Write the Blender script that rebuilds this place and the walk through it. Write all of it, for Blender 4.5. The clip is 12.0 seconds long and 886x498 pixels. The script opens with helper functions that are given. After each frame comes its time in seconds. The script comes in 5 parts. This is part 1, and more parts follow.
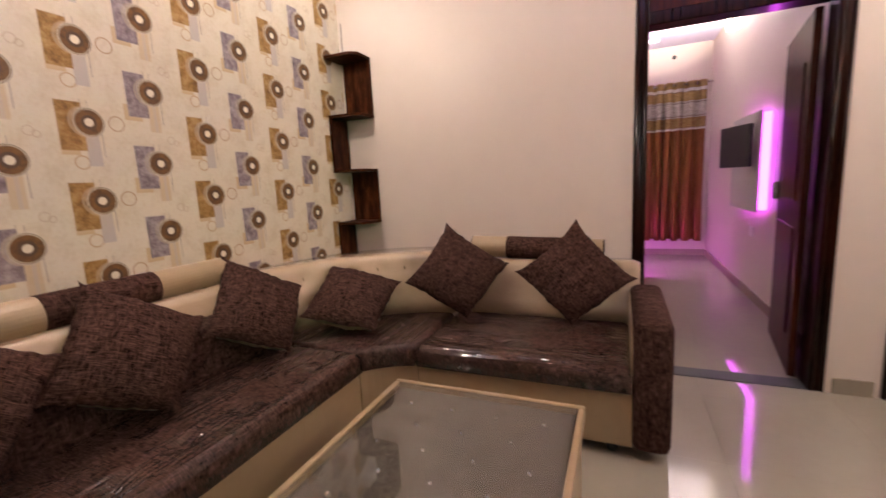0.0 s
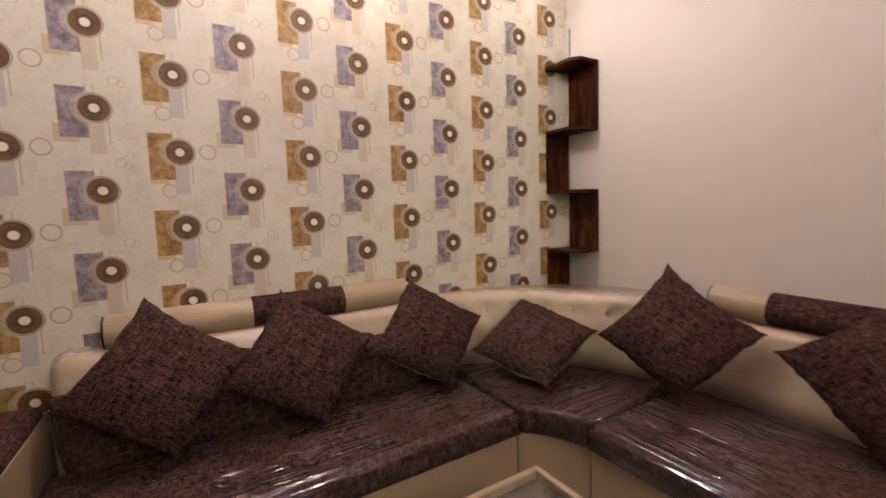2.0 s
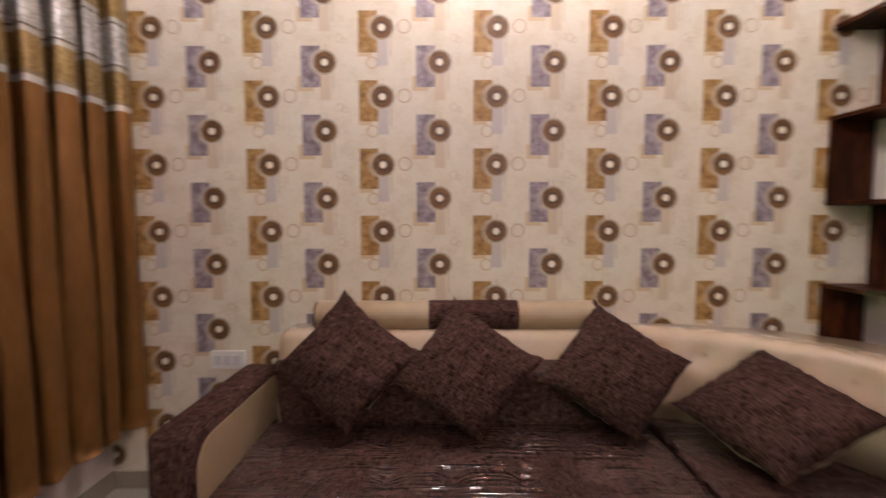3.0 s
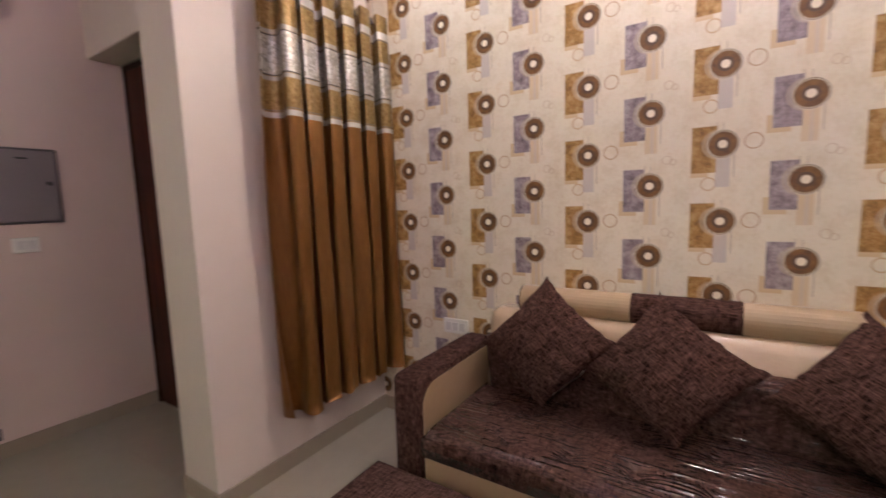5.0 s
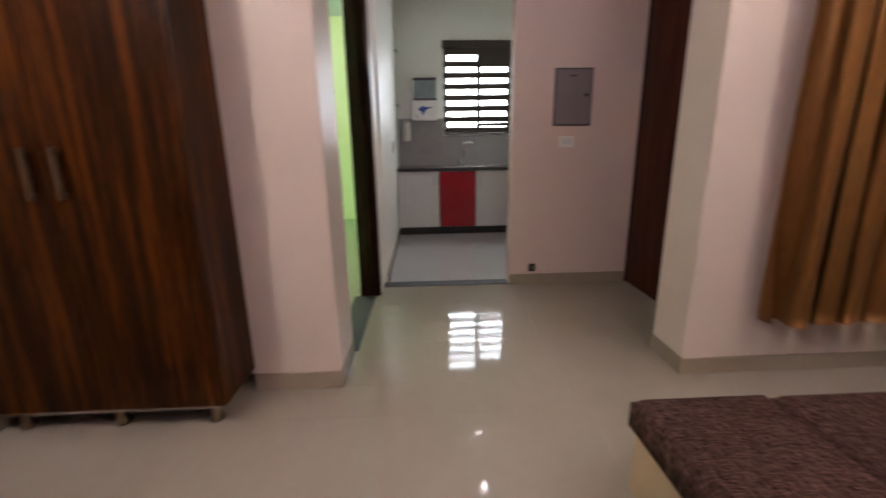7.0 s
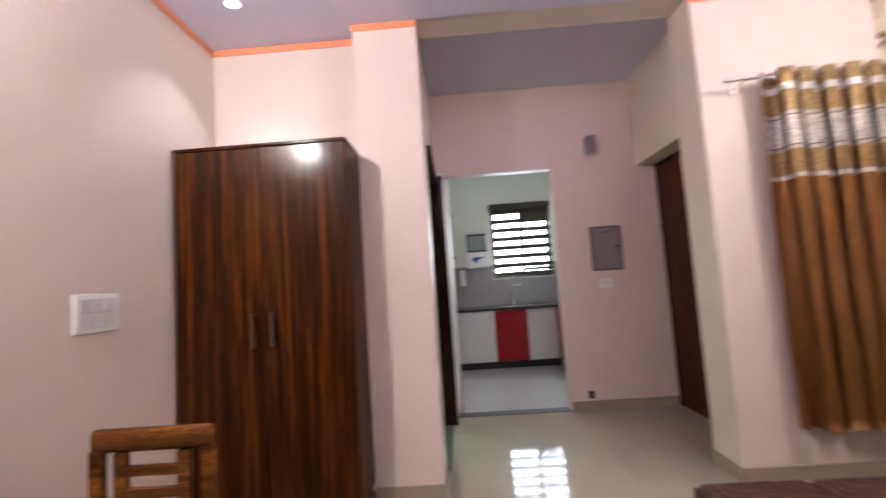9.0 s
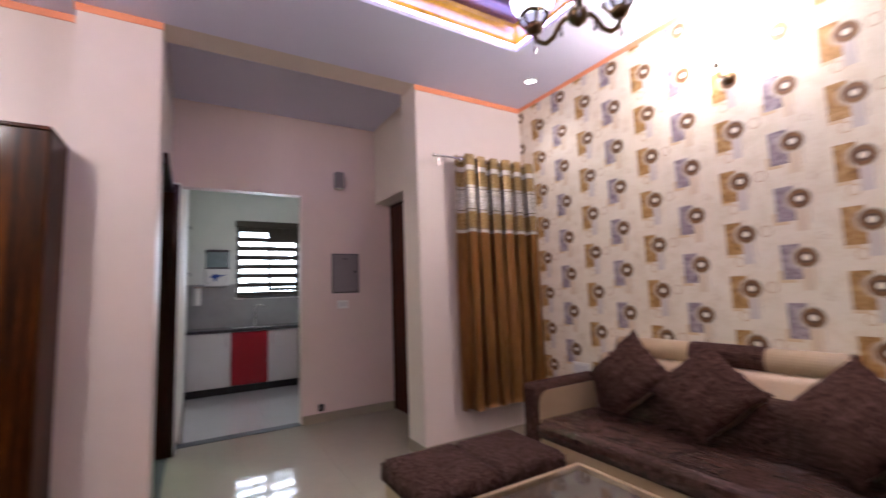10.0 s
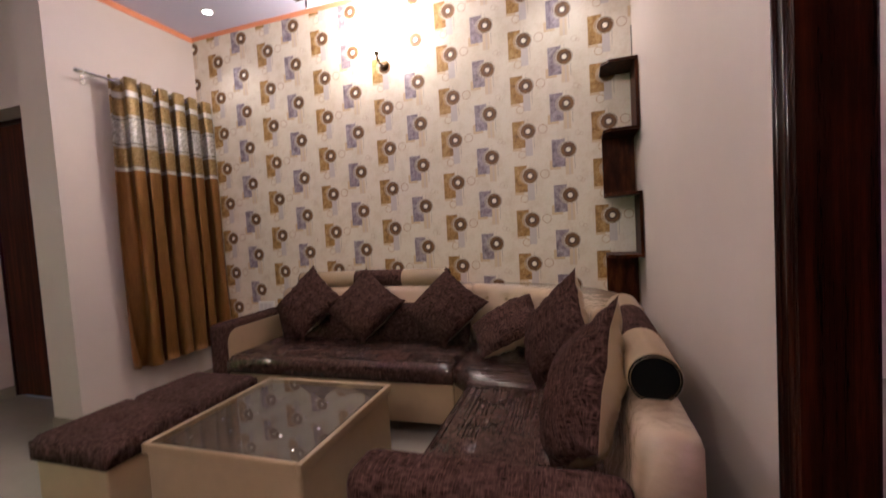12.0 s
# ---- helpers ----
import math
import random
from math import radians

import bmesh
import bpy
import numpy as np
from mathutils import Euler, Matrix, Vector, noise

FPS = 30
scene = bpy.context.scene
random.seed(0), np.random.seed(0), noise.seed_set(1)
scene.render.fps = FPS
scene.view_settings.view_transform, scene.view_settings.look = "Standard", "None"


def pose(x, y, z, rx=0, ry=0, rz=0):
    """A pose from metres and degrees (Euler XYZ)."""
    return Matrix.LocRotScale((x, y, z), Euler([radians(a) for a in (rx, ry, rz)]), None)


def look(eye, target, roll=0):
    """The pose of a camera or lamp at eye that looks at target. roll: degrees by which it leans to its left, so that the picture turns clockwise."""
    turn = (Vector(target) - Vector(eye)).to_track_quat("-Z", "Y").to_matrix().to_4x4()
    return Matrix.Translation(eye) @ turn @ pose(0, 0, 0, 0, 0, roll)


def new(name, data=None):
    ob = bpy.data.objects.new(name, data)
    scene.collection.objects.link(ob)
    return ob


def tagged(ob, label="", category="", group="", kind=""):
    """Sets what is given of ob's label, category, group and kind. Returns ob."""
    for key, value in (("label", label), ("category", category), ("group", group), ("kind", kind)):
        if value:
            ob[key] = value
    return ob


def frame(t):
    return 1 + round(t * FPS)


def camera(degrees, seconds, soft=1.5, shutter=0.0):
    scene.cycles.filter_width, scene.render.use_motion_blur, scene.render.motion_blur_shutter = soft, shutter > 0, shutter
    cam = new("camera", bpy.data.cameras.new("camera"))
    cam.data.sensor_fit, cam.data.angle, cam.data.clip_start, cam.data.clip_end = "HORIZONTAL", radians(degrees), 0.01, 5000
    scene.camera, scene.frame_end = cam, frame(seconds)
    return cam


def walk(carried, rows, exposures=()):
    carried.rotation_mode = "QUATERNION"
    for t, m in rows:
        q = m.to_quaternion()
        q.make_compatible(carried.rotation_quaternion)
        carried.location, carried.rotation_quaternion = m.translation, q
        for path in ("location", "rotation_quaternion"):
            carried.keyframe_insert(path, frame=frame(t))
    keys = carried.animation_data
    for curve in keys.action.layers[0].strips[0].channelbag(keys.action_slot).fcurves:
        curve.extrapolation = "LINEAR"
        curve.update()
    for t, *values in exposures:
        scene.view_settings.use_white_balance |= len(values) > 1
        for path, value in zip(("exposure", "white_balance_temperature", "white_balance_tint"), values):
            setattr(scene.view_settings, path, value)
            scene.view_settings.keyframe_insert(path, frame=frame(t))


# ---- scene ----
cam = camera(92.9, 12.0, shutter=0.5)
PATH = [
    (0, (1.882, 0.767, 1.202), (1.107, 2.586, 0.896), -3.0),
    (0.5, (1.909, 0.874, 1.24), (0.826, 2.534, 0.977), -4.4),
    (1, (1.989, 1.011, 1.236), (0.554, 2.387, 1.022), -3.3),
    (1.5, (2.031, 1.14, 1.238), (0.457, 2.35, 0.999), -3.6),
    (2, (1.998, 1.294, 1.241), (0.288, 2.315, 1.055), -2.0),
    (2.5, (1.925, 1.379, 1.234), (0.056, 2.077, 1.09), -3.9),
    (3, (1.912, 1.555, 1.247), (-0.084, 1.551, 1.119), -0.1),
    (5, (1.995, 1.772, 1.314), (0.325, 0.694, 1.095), -1.9),
    (5.5, (2.028, 1.856, 1.243), (0.657, 0.415, 1.037), -1.1),
    (6, (2.115, 1.854, 1.204), (1.082, 0.18, 0.841), -1.2),
    (6.5, (2.219, 1.836, 1.186), (1.641, -0.031, 0.761), -0.7),
    (7, (2.403, 1.88, 1.17), (2.317, -0.055, 0.675), -0.8),
    (7.2, (2.451, 1.903, 1.137), (2.491, -0.036, 0.648), -0.2),
    (8.8, (2.663, 2.506, 1.251), (2.894, 0.522, 1.359), -3.3),
    (9, (2.665, 2.572, 1.269), (2.729, 0.579, 1.424), -3.9),
    (9.5, (2.654, 2.786, 1.255), (2.135, 0.863, 1.432), -4.1),
    (10, (2.631, 2.936, 1.25), (1.618, 1.223, 1.451), -2.1),
    (10.5, (2.645, 3.064, 1.273), (1.22, 1.666, 1.395), -3.3),
    (11, (2.685, 3.077, 1.264), (0.938, 2.109, 1.375), -4.7),
    (11.5, (2.844, 3.091, 1.261), (0.932, 2.509, 1.301), -5.9),
    (12, (2.931, 3.095, 1.194), (1.029, 2.488, 1.09), -3.5),
]
EXPOSURES = [(0.0, 0.07, 6350, 11), (1.5, 0.02, 6050, 9), (3.0, 0.02, 5750, 10), (5.5, 0.05, 5800, 11), (7.0, 0.03, 5950, 13), (9.0, 0.55, 5500, 11), (9.6, 0.1, 5350, 17), (10.5, -0.02, 5600, 14), (12.0, -0.33, 5750, 12)]
walk(cam, [(t, look(eye, target, roll)) for t, eye, target, roll in PATH], EXPOSURES)

# ---- light ----
world = bpy.data.worlds.new("world")
scene.world = world
world.use_nodes = True
wn = world.node_tree.nodes
sky = wn.new("ShaderNodeTexSky")
sky.sky_type = "NISHITA"
sky.sun_disc = False
sky.sun_elevation, sky.sun_rotation = radians(40), radians(200)
world.node_tree.links.new(sky.outputs[0], wn["Background"].inputs[0])
wn["Background"].inputs[1].default_value = 0.12


def lamp(name, kind, m, power, colour, size=0.1, size_y=None, spot=None):
    data = bpy.data.lights.new(name, kind)
    data.energy, data.color = power, colour
    if kind == "AREA":
        data.size = size
        if size_y:
            data.shape, data.size_y = "RECTANGLE", size_y
    else:
        data.shadow_soft_size = size
    if kind == "SPOT":
        data.spot_size, data.spot_blend = radians(spot), 0.6
    ob = new(name, data)
    ob.matrix_world = m
    return ob


WARM, WHITE, MAGENTA, DAY = (1, 0.84, 0.68), (1, 0.9, 0.84), (0.9, 0.12, 1.0), (0.95, 0.97, 0.93)

XE, YN, ZC = 4.235, 3.472, 2.95          # east wall, north wall, false ceiling
# lamps
def spot(x, y, z, power, colour, angle=110):
    lamp("downlight_lamp", "SPOT", look((x, y, z - 0.02), (x, y + 0.0001, 0)), power, colour, 0.03, spot=angle)


lamp("sconce_lamp", "POINT", pose(0.15, 1.793, 2.66), 62, WARM, 0.11)
lamp("sconce_lamp", "POINT", pose(XE - 0.15, 2.12, 2.66), 116, WARM, 0.11)
for x, y in ((0.278, 0.472), (3.854, 0.30), (0.278, 3.05), (3.854, 3.05)):
    spot(x, y, ZC, 17, WHITE, 95)
spot(1.69, -3.29, 2.9, 5, WHITE)
spot(1.75, -2.32, 2.9, 5, WHITE)
lamp("kitchen_daylight", "AREA", look((1.65, -4.20, 1.85), (1.65, 0, 0.9)), 34, DAY, 0.85, 1.1)
lamp("bedroom_lamp", "AREA", look((2.80, 6.2, 2.60), (2.70, 6.2, 2.9)), 170, WARM, 0.16)
lamp("bedroom_strip", "AREA", look((2.95, 5.46, 1.25), (4, 5.46, 1.25)), 4, MAGENTA, 0.8, 0.7)
lamp("bedroom_low_strip", "AREA", look((1.5, 6.5, 0.22), (1.9, 7.2, 0.0)), 14, MAGENTA, 1.6, 0.05)
lamp("chandelier_lamp", "POINT", pose(1.175, 1.735, 2.80), 18, (1, 0.9, 0.8), 0.12)
lamp("green_lamp", "POINT", pose(4.4, -2.6, 2.6), 75, (0.95, 1, 0.72), 0.1)
lamp("green_strip_lamp", "AREA", look((5.4, -4.6, 0.32), (3.6, -3.4, 0.0)), 36, (0.1, 1, 0.3), 1.2, 0.05)

# ---- building blocks ----
T = 0.12                                 # wall thickness


def bm_box(bm, a, b):
    x0, y0, z0 = a
    x1, y1, z1 = b
    v = [bm.verts.new(p) for p in ((x0, y0, z0), (x1, y0, z0), (x1, y1, z0), (x0, y1, z0), (x0, y0, z1), (x1, y0, z1), (x1, y1, z1), (x0, y1, z1))]
    for f in ((3, 2, 1, 0), (4, 5, 6, 7), (0, 1, 5, 4), (1, 2, 6, 5), (2, 3, 7, 6), (3, 0, 4, 7)):
        bm.faces.new([v[i] for i in f])
    return v


def boxes(*pairs):
    bm = bmesh.new()
    for a, b in pairs:
        bm_box(bm, a, b)
    return bm


def soft_box(a, b, r=0.004, seg=2):
    bm = boxes((a, b))
    bmesh.ops.bevel(bm, geom=bm.edges[:], offset=r, segments=seg, profile=0.5, affect="EDGES", clamp_overlap=True)
    return bm


def part(name, bm, mat, parent=None, label="", smooth=False):
    me = bpy.data.meshes.new(name)
    bm.to_mesh(me)
    bm.free()
    if smooth:
        for p in me.polygons:
            p.use_smooth = True
    me.materials.append(mat)
    ob = new(name, me)
    if parent:
        ob.parent = parent
    if label:
        ob["label"] = label
    return ob


def thing(name, label, category, m=None, group=""):
    ob = new(name)
    if m is not None:
        ob.matrix_world = m
    return tagged(ob, label, category, group)


def wall(name, axis, lo, hi, a0, a1, z0, z1, mat, label, openings=()):
    """A wall between lo and hi across, from a0 to a1 along, with openings (a, b, bottom, top)."""
    bm = bmesh.new()
    cuts = sorted({a0, a1, *[o[0] for o in openings], *[o[1] for o in openings]})
    for a, b in zip(cuts, cuts[1:]):
        spans, z = [], z0
        for o in sorted((o for o in openings if o[0] <= a and o[1] >= b), key=lambda o: o[2]):
            if o[2] > z:
                spans.append((z, o[2]))
            z = o[3]
        if z < z1:
            spans.append((z, z1))
        for za, zb in spans:
            bm_box(bm, *(((lo, a, za), (hi, b, zb)) if axis == "x" else ((a, lo, za), (b, hi, zb))))
    bmesh.ops.remove_doubles(bm, verts=bm.verts[:], dist=1e-5)
    return tagged(part(name, bm, mat), label, "wall", kind="structure")


# ---- materials ----
def material(name, colour, rough=0.5, metal=0.0, coat=0.0, vary=0.06, grain=60.0, bump=0.1, bump_scale=200.0):
    m = bpy.data.materials.new(name)
    m.use_nodes = True
    nt = m.node_tree
    b = nt.nodes["Principled BSDF"]
    b.inputs["Roughness"].default_value, b.inputs["Metallic"].default_value, b.inputs["Coat Weight"].default_value = rough, metal, coat
    b.inputs["Coat Roughness"].default_value = 0.08
    tc = nt.nodes.new("ShaderNodeTexCoord")
    n1 = nt.nodes.new("ShaderNodeTexNoise")
    n1.inputs["Scale"].default_value, n1.inputs["Detail"].default_value = grain, 5
    n2 = nt.nodes.new("ShaderNodeTexNoise")
    n2.inputs["Scale"].default_value = 2.3
    mix = nt.nodes.new("ShaderNodeMath")
    mix.operation = "MULTIPLY_ADD"
    mix.inputs[1].default_value, mix.inputs[2].default_value = 0.5, 0
    add = nt.nodes.new("ShaderNodeMath")
    add.operation = "ADD"
    ramp = nt.nodes.new("ShaderNodeValToRGB")
    ramp.color_ramp.elements[0].position, ramp.color_ramp.elements[1].position = 0.25, 0.75
    ramp.color_ramp.elements[0].color = (*[c * (1 - vary) for c in colour], 1)
    ramp.color_ramp.elements[1].color = (*[min(1, c * (1 + vary)) for c in colour], 1)
    for n in (n1, n2):
        nt.links.new(tc.outputs["Object"], n.inputs["Vector"])
    nt.links.new(n1.outputs[0], add.inputs[0])
    nt.links.new(n2.outputs[0], add.inputs[1])
    nt.links.new(add.outputs[0], mix.inputs[0])
    nt.links.new(mix.outputs[0], ramp.inputs[0])
    nt.links.new(ramp.outputs[0], b.inputs["Base Color"])
    if bump:
        nb = nt.nodes.new("ShaderNodeTexNoise")
        nb.inputs["Scale"].default_value, nb.inputs["Detail"].default_value = bump_scale, 3
        bp = nt.nodes.new("ShaderNodeBump")
        bp.inputs["Strength"].default_value, bp.inputs["Distance"].default_value = bump, 0.002
        nt.links.new(tc.outputs["Object"], nb.inputs["Vector"])
        nt.links.new(nb.outputs[0], bp.inputs["Height"])
        nt.links.new(bp.outputs[0], b.inputs["Normal"])
    return m


def glow(name, colour, strength):
    m = bpy.data.materials.new(name)
    m.use_nodes = True
    b = m.node_tree.nodes["Principled BSDF"]
    b.inputs["Base Color"].default_value = (*colour, 1)
    b.inputs["Emission Color"].default_value = (*colour, 1)
    b.inputs["Emission Strength"].default_value = strength
    return m

cream_wall = material("wall_paint", (0.63, 0.54, 0.475), 0.45, vary=0.025, grain=9, bump=0.12, bump_scale=320)
white_wall = material("white_paint", (0.80, 0.80, 0.73), 0.4, vary=0.03, grain=8, bump=0.08)
green_wall = material("lime_paint", (0.74, 0.78, 0.50), 0.45, vary=0.03, grain=8, bump=0.08)
rose_wall = material("rose_paint", (0.63, 0.49, 0.45), 0.45, vary=0.025, grain=9, bump=0.12, bump_scale=320)
# Lavender base colour paints the violet strip's wash onto white ceilings.
violet_lit_ceiling = material("violet_lit_ceiling", (0.66, 0.645, 0.80), 0.6, vary=0.015, grain=6, bump=0.05)
orange_paint = material("orange_paint", (0.72, 0.27, 0.13), 0.5, vary=0.06, grain=20, bump=0.05)
tile_mat = material("glazed_floor_tile", (0.325, 0.287, 0.235), 0.06, vary=0.05, grain=14, bump=0.0)
tile_kitchen = material("grey_floor_tile", (0.46, 0.45, 0.44), 0.10, vary=0.04, grain=14, bump=0.0)
grout = material("tile_joint", (0.31, 0.272, 0.22), 0.6, bump=0.1)
skirting = material("skirting_tile", (0.30, 0.25, 0.19), 0.22, vary=0.06, grain=14, bump=0.0)
threshold_mat = material("dark_granite", (0.06, 0.06, 0.065), 0.5, vary=0.35, grain=220, bump=0.0)
threshold_mat.node_tree.nodes["Principled BSDF"].inputs["Specular IOR Level"].default_value = 0.15



class Graph:
    """Short hand for shader arithmetic."""

    def __init__(self, m):
        self.nt = m.node_tree

    def math(self, op, a, b=0.0, c=0.0, clamp=False):
        n = self.nt.nodes.new("ShaderNodeMath")
        n.operation, n.use_clamp = op, clamp
        for i, v in enumerate((a, b, c)):
            if isinstance(v, (int, float)):
                n.inputs[i].default_value = v
            else:
                self.nt.links.new(v, n.inputs[i])
        return n.outputs[0]

    def band(self, x, lo, hi, soft=0.0012):
        return self.math("MULTIPLY", self.step(x, lo, soft), self.math("SUBTRACT", 1.0, self.step(x, hi, soft)))

    def step(self, x, edge, soft):
        n = self.nt.nodes.new("ShaderNodeMapRange")
        n.inputs[1].default_value, n.inputs[2].default_value = edge - soft, edge + soft
        self.nt.links.new(x, n.inputs[0])
        return n.outputs[0]

    def rect(self, u, v, u0, u1, v0, v1):
        return self.math("MULTIPLY", self.band(u, u0, u1), self.band(v, v0, v1))

    def ring(self, u, v, cu, cv, r0, r1):
        du, dv = self.math("SUBTRACT", u, cu), self.math("SUBTRACT", v, cv)
        d = self.math("SQRT", self.math("ADD", self.math("MULTIPLY", du, du), self.math("MULTIPLY", dv, dv)))
        return self.band(d, r0, r1)

    def mix(self, f, a, b):
        n = self.nt.nodes.new("ShaderNodeMix")
        n.data_type = "RGBA"
        for i, v in ((0, f), (6, a), (7, b)):
            if isinstance(v, tuple):
                n.inputs[i].default_value = (*v, 1)
            elif isinstance(v, (int, float)):
                n.inputs[i].default_value = v
            else:
                self.nt.links.new(v, n.inputs[i])
        return n.outputs[2]

    def coords(self, scale=(1, 1, 1)):
        tc = self.nt.nodes.new("ShaderNodeTexCoord")
        mp = self.nt.nodes.new("ShaderNodeMapping")
        mp.inputs["Scale"].default_value = scale
        self.nt.links.new(tc.outputs["Object"], mp.inputs["Vector"])
        return mp.outputs[0]

    def noise(self, vec, scale, detail=4.0, rough=0.55):
        n = self.nt.nodes.new("ShaderNodeTexNoise")
        n.inputs["Scale"].default_value, n.inputs["Detail"].default_value, n.inputs["Roughness"].default_value = scale, detail, rough
        self.nt.links.new(vec, n.inputs["Vector"])
        return n.outputs[0]

    def ramp(self, f, *stops):
        n = self.nt.nodes.new("ShaderNodeValToRGB")
        e = n.color_ramp.elements
        while len(e) < len(stops):
            e.new(0.5)
        for el, (p, c) in zip(e, stops):
            el.position, el.color = p, (*c, 1)
        self.nt.links.new(f, n.inputs[0])
        return n.outputs[0]

    def bump(self, h, strength, dist=0.002):
        n = self.nt.nodes.new("ShaderNodeBump")
        n.inputs["Strength"].default_value, n.inputs["Distance"].default_value = strength, dist
        self.nt.links.new(h, n.inputs["Height"])
        return n.outputs[0]


def blank(name, rough=0.5, coat=0.0, coat_rough=0.06, sheen=0.0, metal=0.0, spec=0.5):
    m = bpy.data.materials.new(name)
    m.use_nodes = True
    b = m.node_tree.nodes["Principled BSDF"]
    b.inputs["Roughness"].default_value, b.inputs["Coat Weight"].default_value, b.inputs["Coat Roughness"].default_value = rough, coat, coat_rough
    b.inputs["Sheen Weight"].default_value, b.inputs["Metallic"].default_value = sheen, metal
    b.inputs["Specular IOR Level"].default_value = spec
    return m, b, Graph(m)


def wallpaper_material():
    m, b, g = blank("printed_wallpaper", 0.55)
    sep = g.nt.nodes.new("ShaderNodeSeparateXYZ")
    co = g.coords()
    g.nt.links.new(co, sep.inputs[0])
    y, z = sep.outputs[1], sep.outputs[2]
    fine = g.noise(co, 70, 5)
    blot = g.noise(co, 11, 4)
    col = g.ramp(g.math("MULTIPLY_ADD", blot, 0.6, g.math("MULTIPLY", fine, 0.4)), (0.34, (0.63, 0.535, 0.40)), (0.56, (0.73, 0.655, 0.535)), (0.72, (0.65, 0.535, 0.385)))
    P, Q, Y0, Z0 = 0.5095, 0.2995, 2.811, 1.504
    speck = g.math("MULTIPLY_ADD", g.noise(co, 24, 5, 0.7), 0.75, g.math("MULTIPLY", g.noise(co, 110, 4, 0.7), 0.25))
    gold = g.ramp(speck, (0.36, (0.14, 0.060, 0.009)), (0.49, (0.33, 0.172, 0.038)), (0.62, (0.50, 0.32, 0.12)))
    grey = g.ramp(speck, (0.36, (0.105, 0.075, 0.090)), (0.49, (0.255, 0.200, 0.222)), (0.62, (0.42, 0.36, 0.37)))
    tan, pale = (0.60, 0.45, 0.27), (0.55, 0.48, 0.45)

    def wrapped(v, origin, period, lo):
        return g.math("ADD", g.math("MULTIPLY", g.math("FRACT", g.math("DIVIDE", g.math("SUBTRACT", v, origin + lo), period)), period), lo)

    for odd, fill in ((0, gold), (1, grey)):
        u = wrapped(y, Y0 + odd * P / 2, P, -0.28)
        v = wrapped(z, Z0 + odd * Q / 2, Q, -0.215)
        low = wrapped(z, Z0 + odd * Q / 2, Q, -0.26)
        half = 0.55
        if odd:
            col = g.mix(g.rect(u, v, -0.122, -0.05, -0.125, -0.06), col, tan)
            col = g.mix(g.math("MULTIPLY", g.ring(u, v, -0.157, -0.146, 0.026, 0.031), 0.8), col, (0.42, 0.25, 0.12))
            col = g.mix(g.math("MULTIPLY", g.ring(u, low, 0.064, -0.196, 0.015, 0.018), half), col, (0.42, 0.27, 0.15))
            col = g.mix(g.math("MULTIPLY", g.ring(u, low, 0.086, -0.206, 0.010, 0.013), half), col, (0.42, 0.27, 0.15))
        else:
            col = g.mix(g.rect(u, v, -0.106, -0.045, -0.125, -0.06), col, tan)
            col = g.mix(g.math("MULTIPLY", g.ring(u, v, -0.044, -0.152, 0.022, 0.027), 0.8), col, (0.48, 0.30, 0.14))
        col = g.mix(g.math("MULTIPLY", g.rect(u, v, -0.022, 0.026, -0.165, -0.03), 0.7), col, tan if odd else (0.47, 0.42, 0.42))
        col = g.mix(g.math("MULTIPLY", g.rect(u, v, 0.0, 0.012, -0.165, -0.03), 0.5), col, pale)
        col = g.mix(g.rect(u, v, 0.037, 0.0395, -0.128, -0.04), col, (0.30, 0.24, 0.21))
        col = g.mix(g.rect(u, v, -0.022, -0.0200, 0.05, 0.092), col, (0.36, 0.29, 0.24))
        col = g.mix(g.rect(u, v, 0.001, 0.003, 0.05, 0.082), col, (0.36, 0.29, 0.24))
        col = g.mix(g.rect(u, v, -0.104, -0.02, -0.108, 0.072), col, fill)
        col = g.mix(g.math("MULTIPLY", g.ring(u, v, -0.012, 0.0, 0.048, 0.058), 0.45), col, (0.55, 0.45, 0.33))
        col = g.mix(g.ring(u, v, 0.0, 0.0, -1.0, 0.056), col, (0.70, 0.62, 0.49))
        col = g.mix(g.ring(u, v, 0.0, 0.0, 0.0505, 0.0535), col, (0.15, 0.09, 0.05))
        disc = g.ramp(speck, (0.36, (0.070, 0.025, 0.004)), (0.62, (0.21, 0.095, 0.018)))
        col = g.mix(g.ring(u, v, 0.0, 0.0, -1.0, 0.048), col, disc)
        col = g.mix(g.ring(u, v, 0.0, 0.0, 0.017, 0.027), col, (0.08, 0.04, 0.02))
        col = g.mix(g.ring(u, v, 0.0, 0.0, -1.0, 0.0155), col, (0.80, 0.73, 0.60))
    g.nt.links.new(col, b.inputs["Base Color"])
    g.nt.links.new(g.bump(g.noise(co, 240, 3), 0.15), b.inputs["Normal"])
    return m


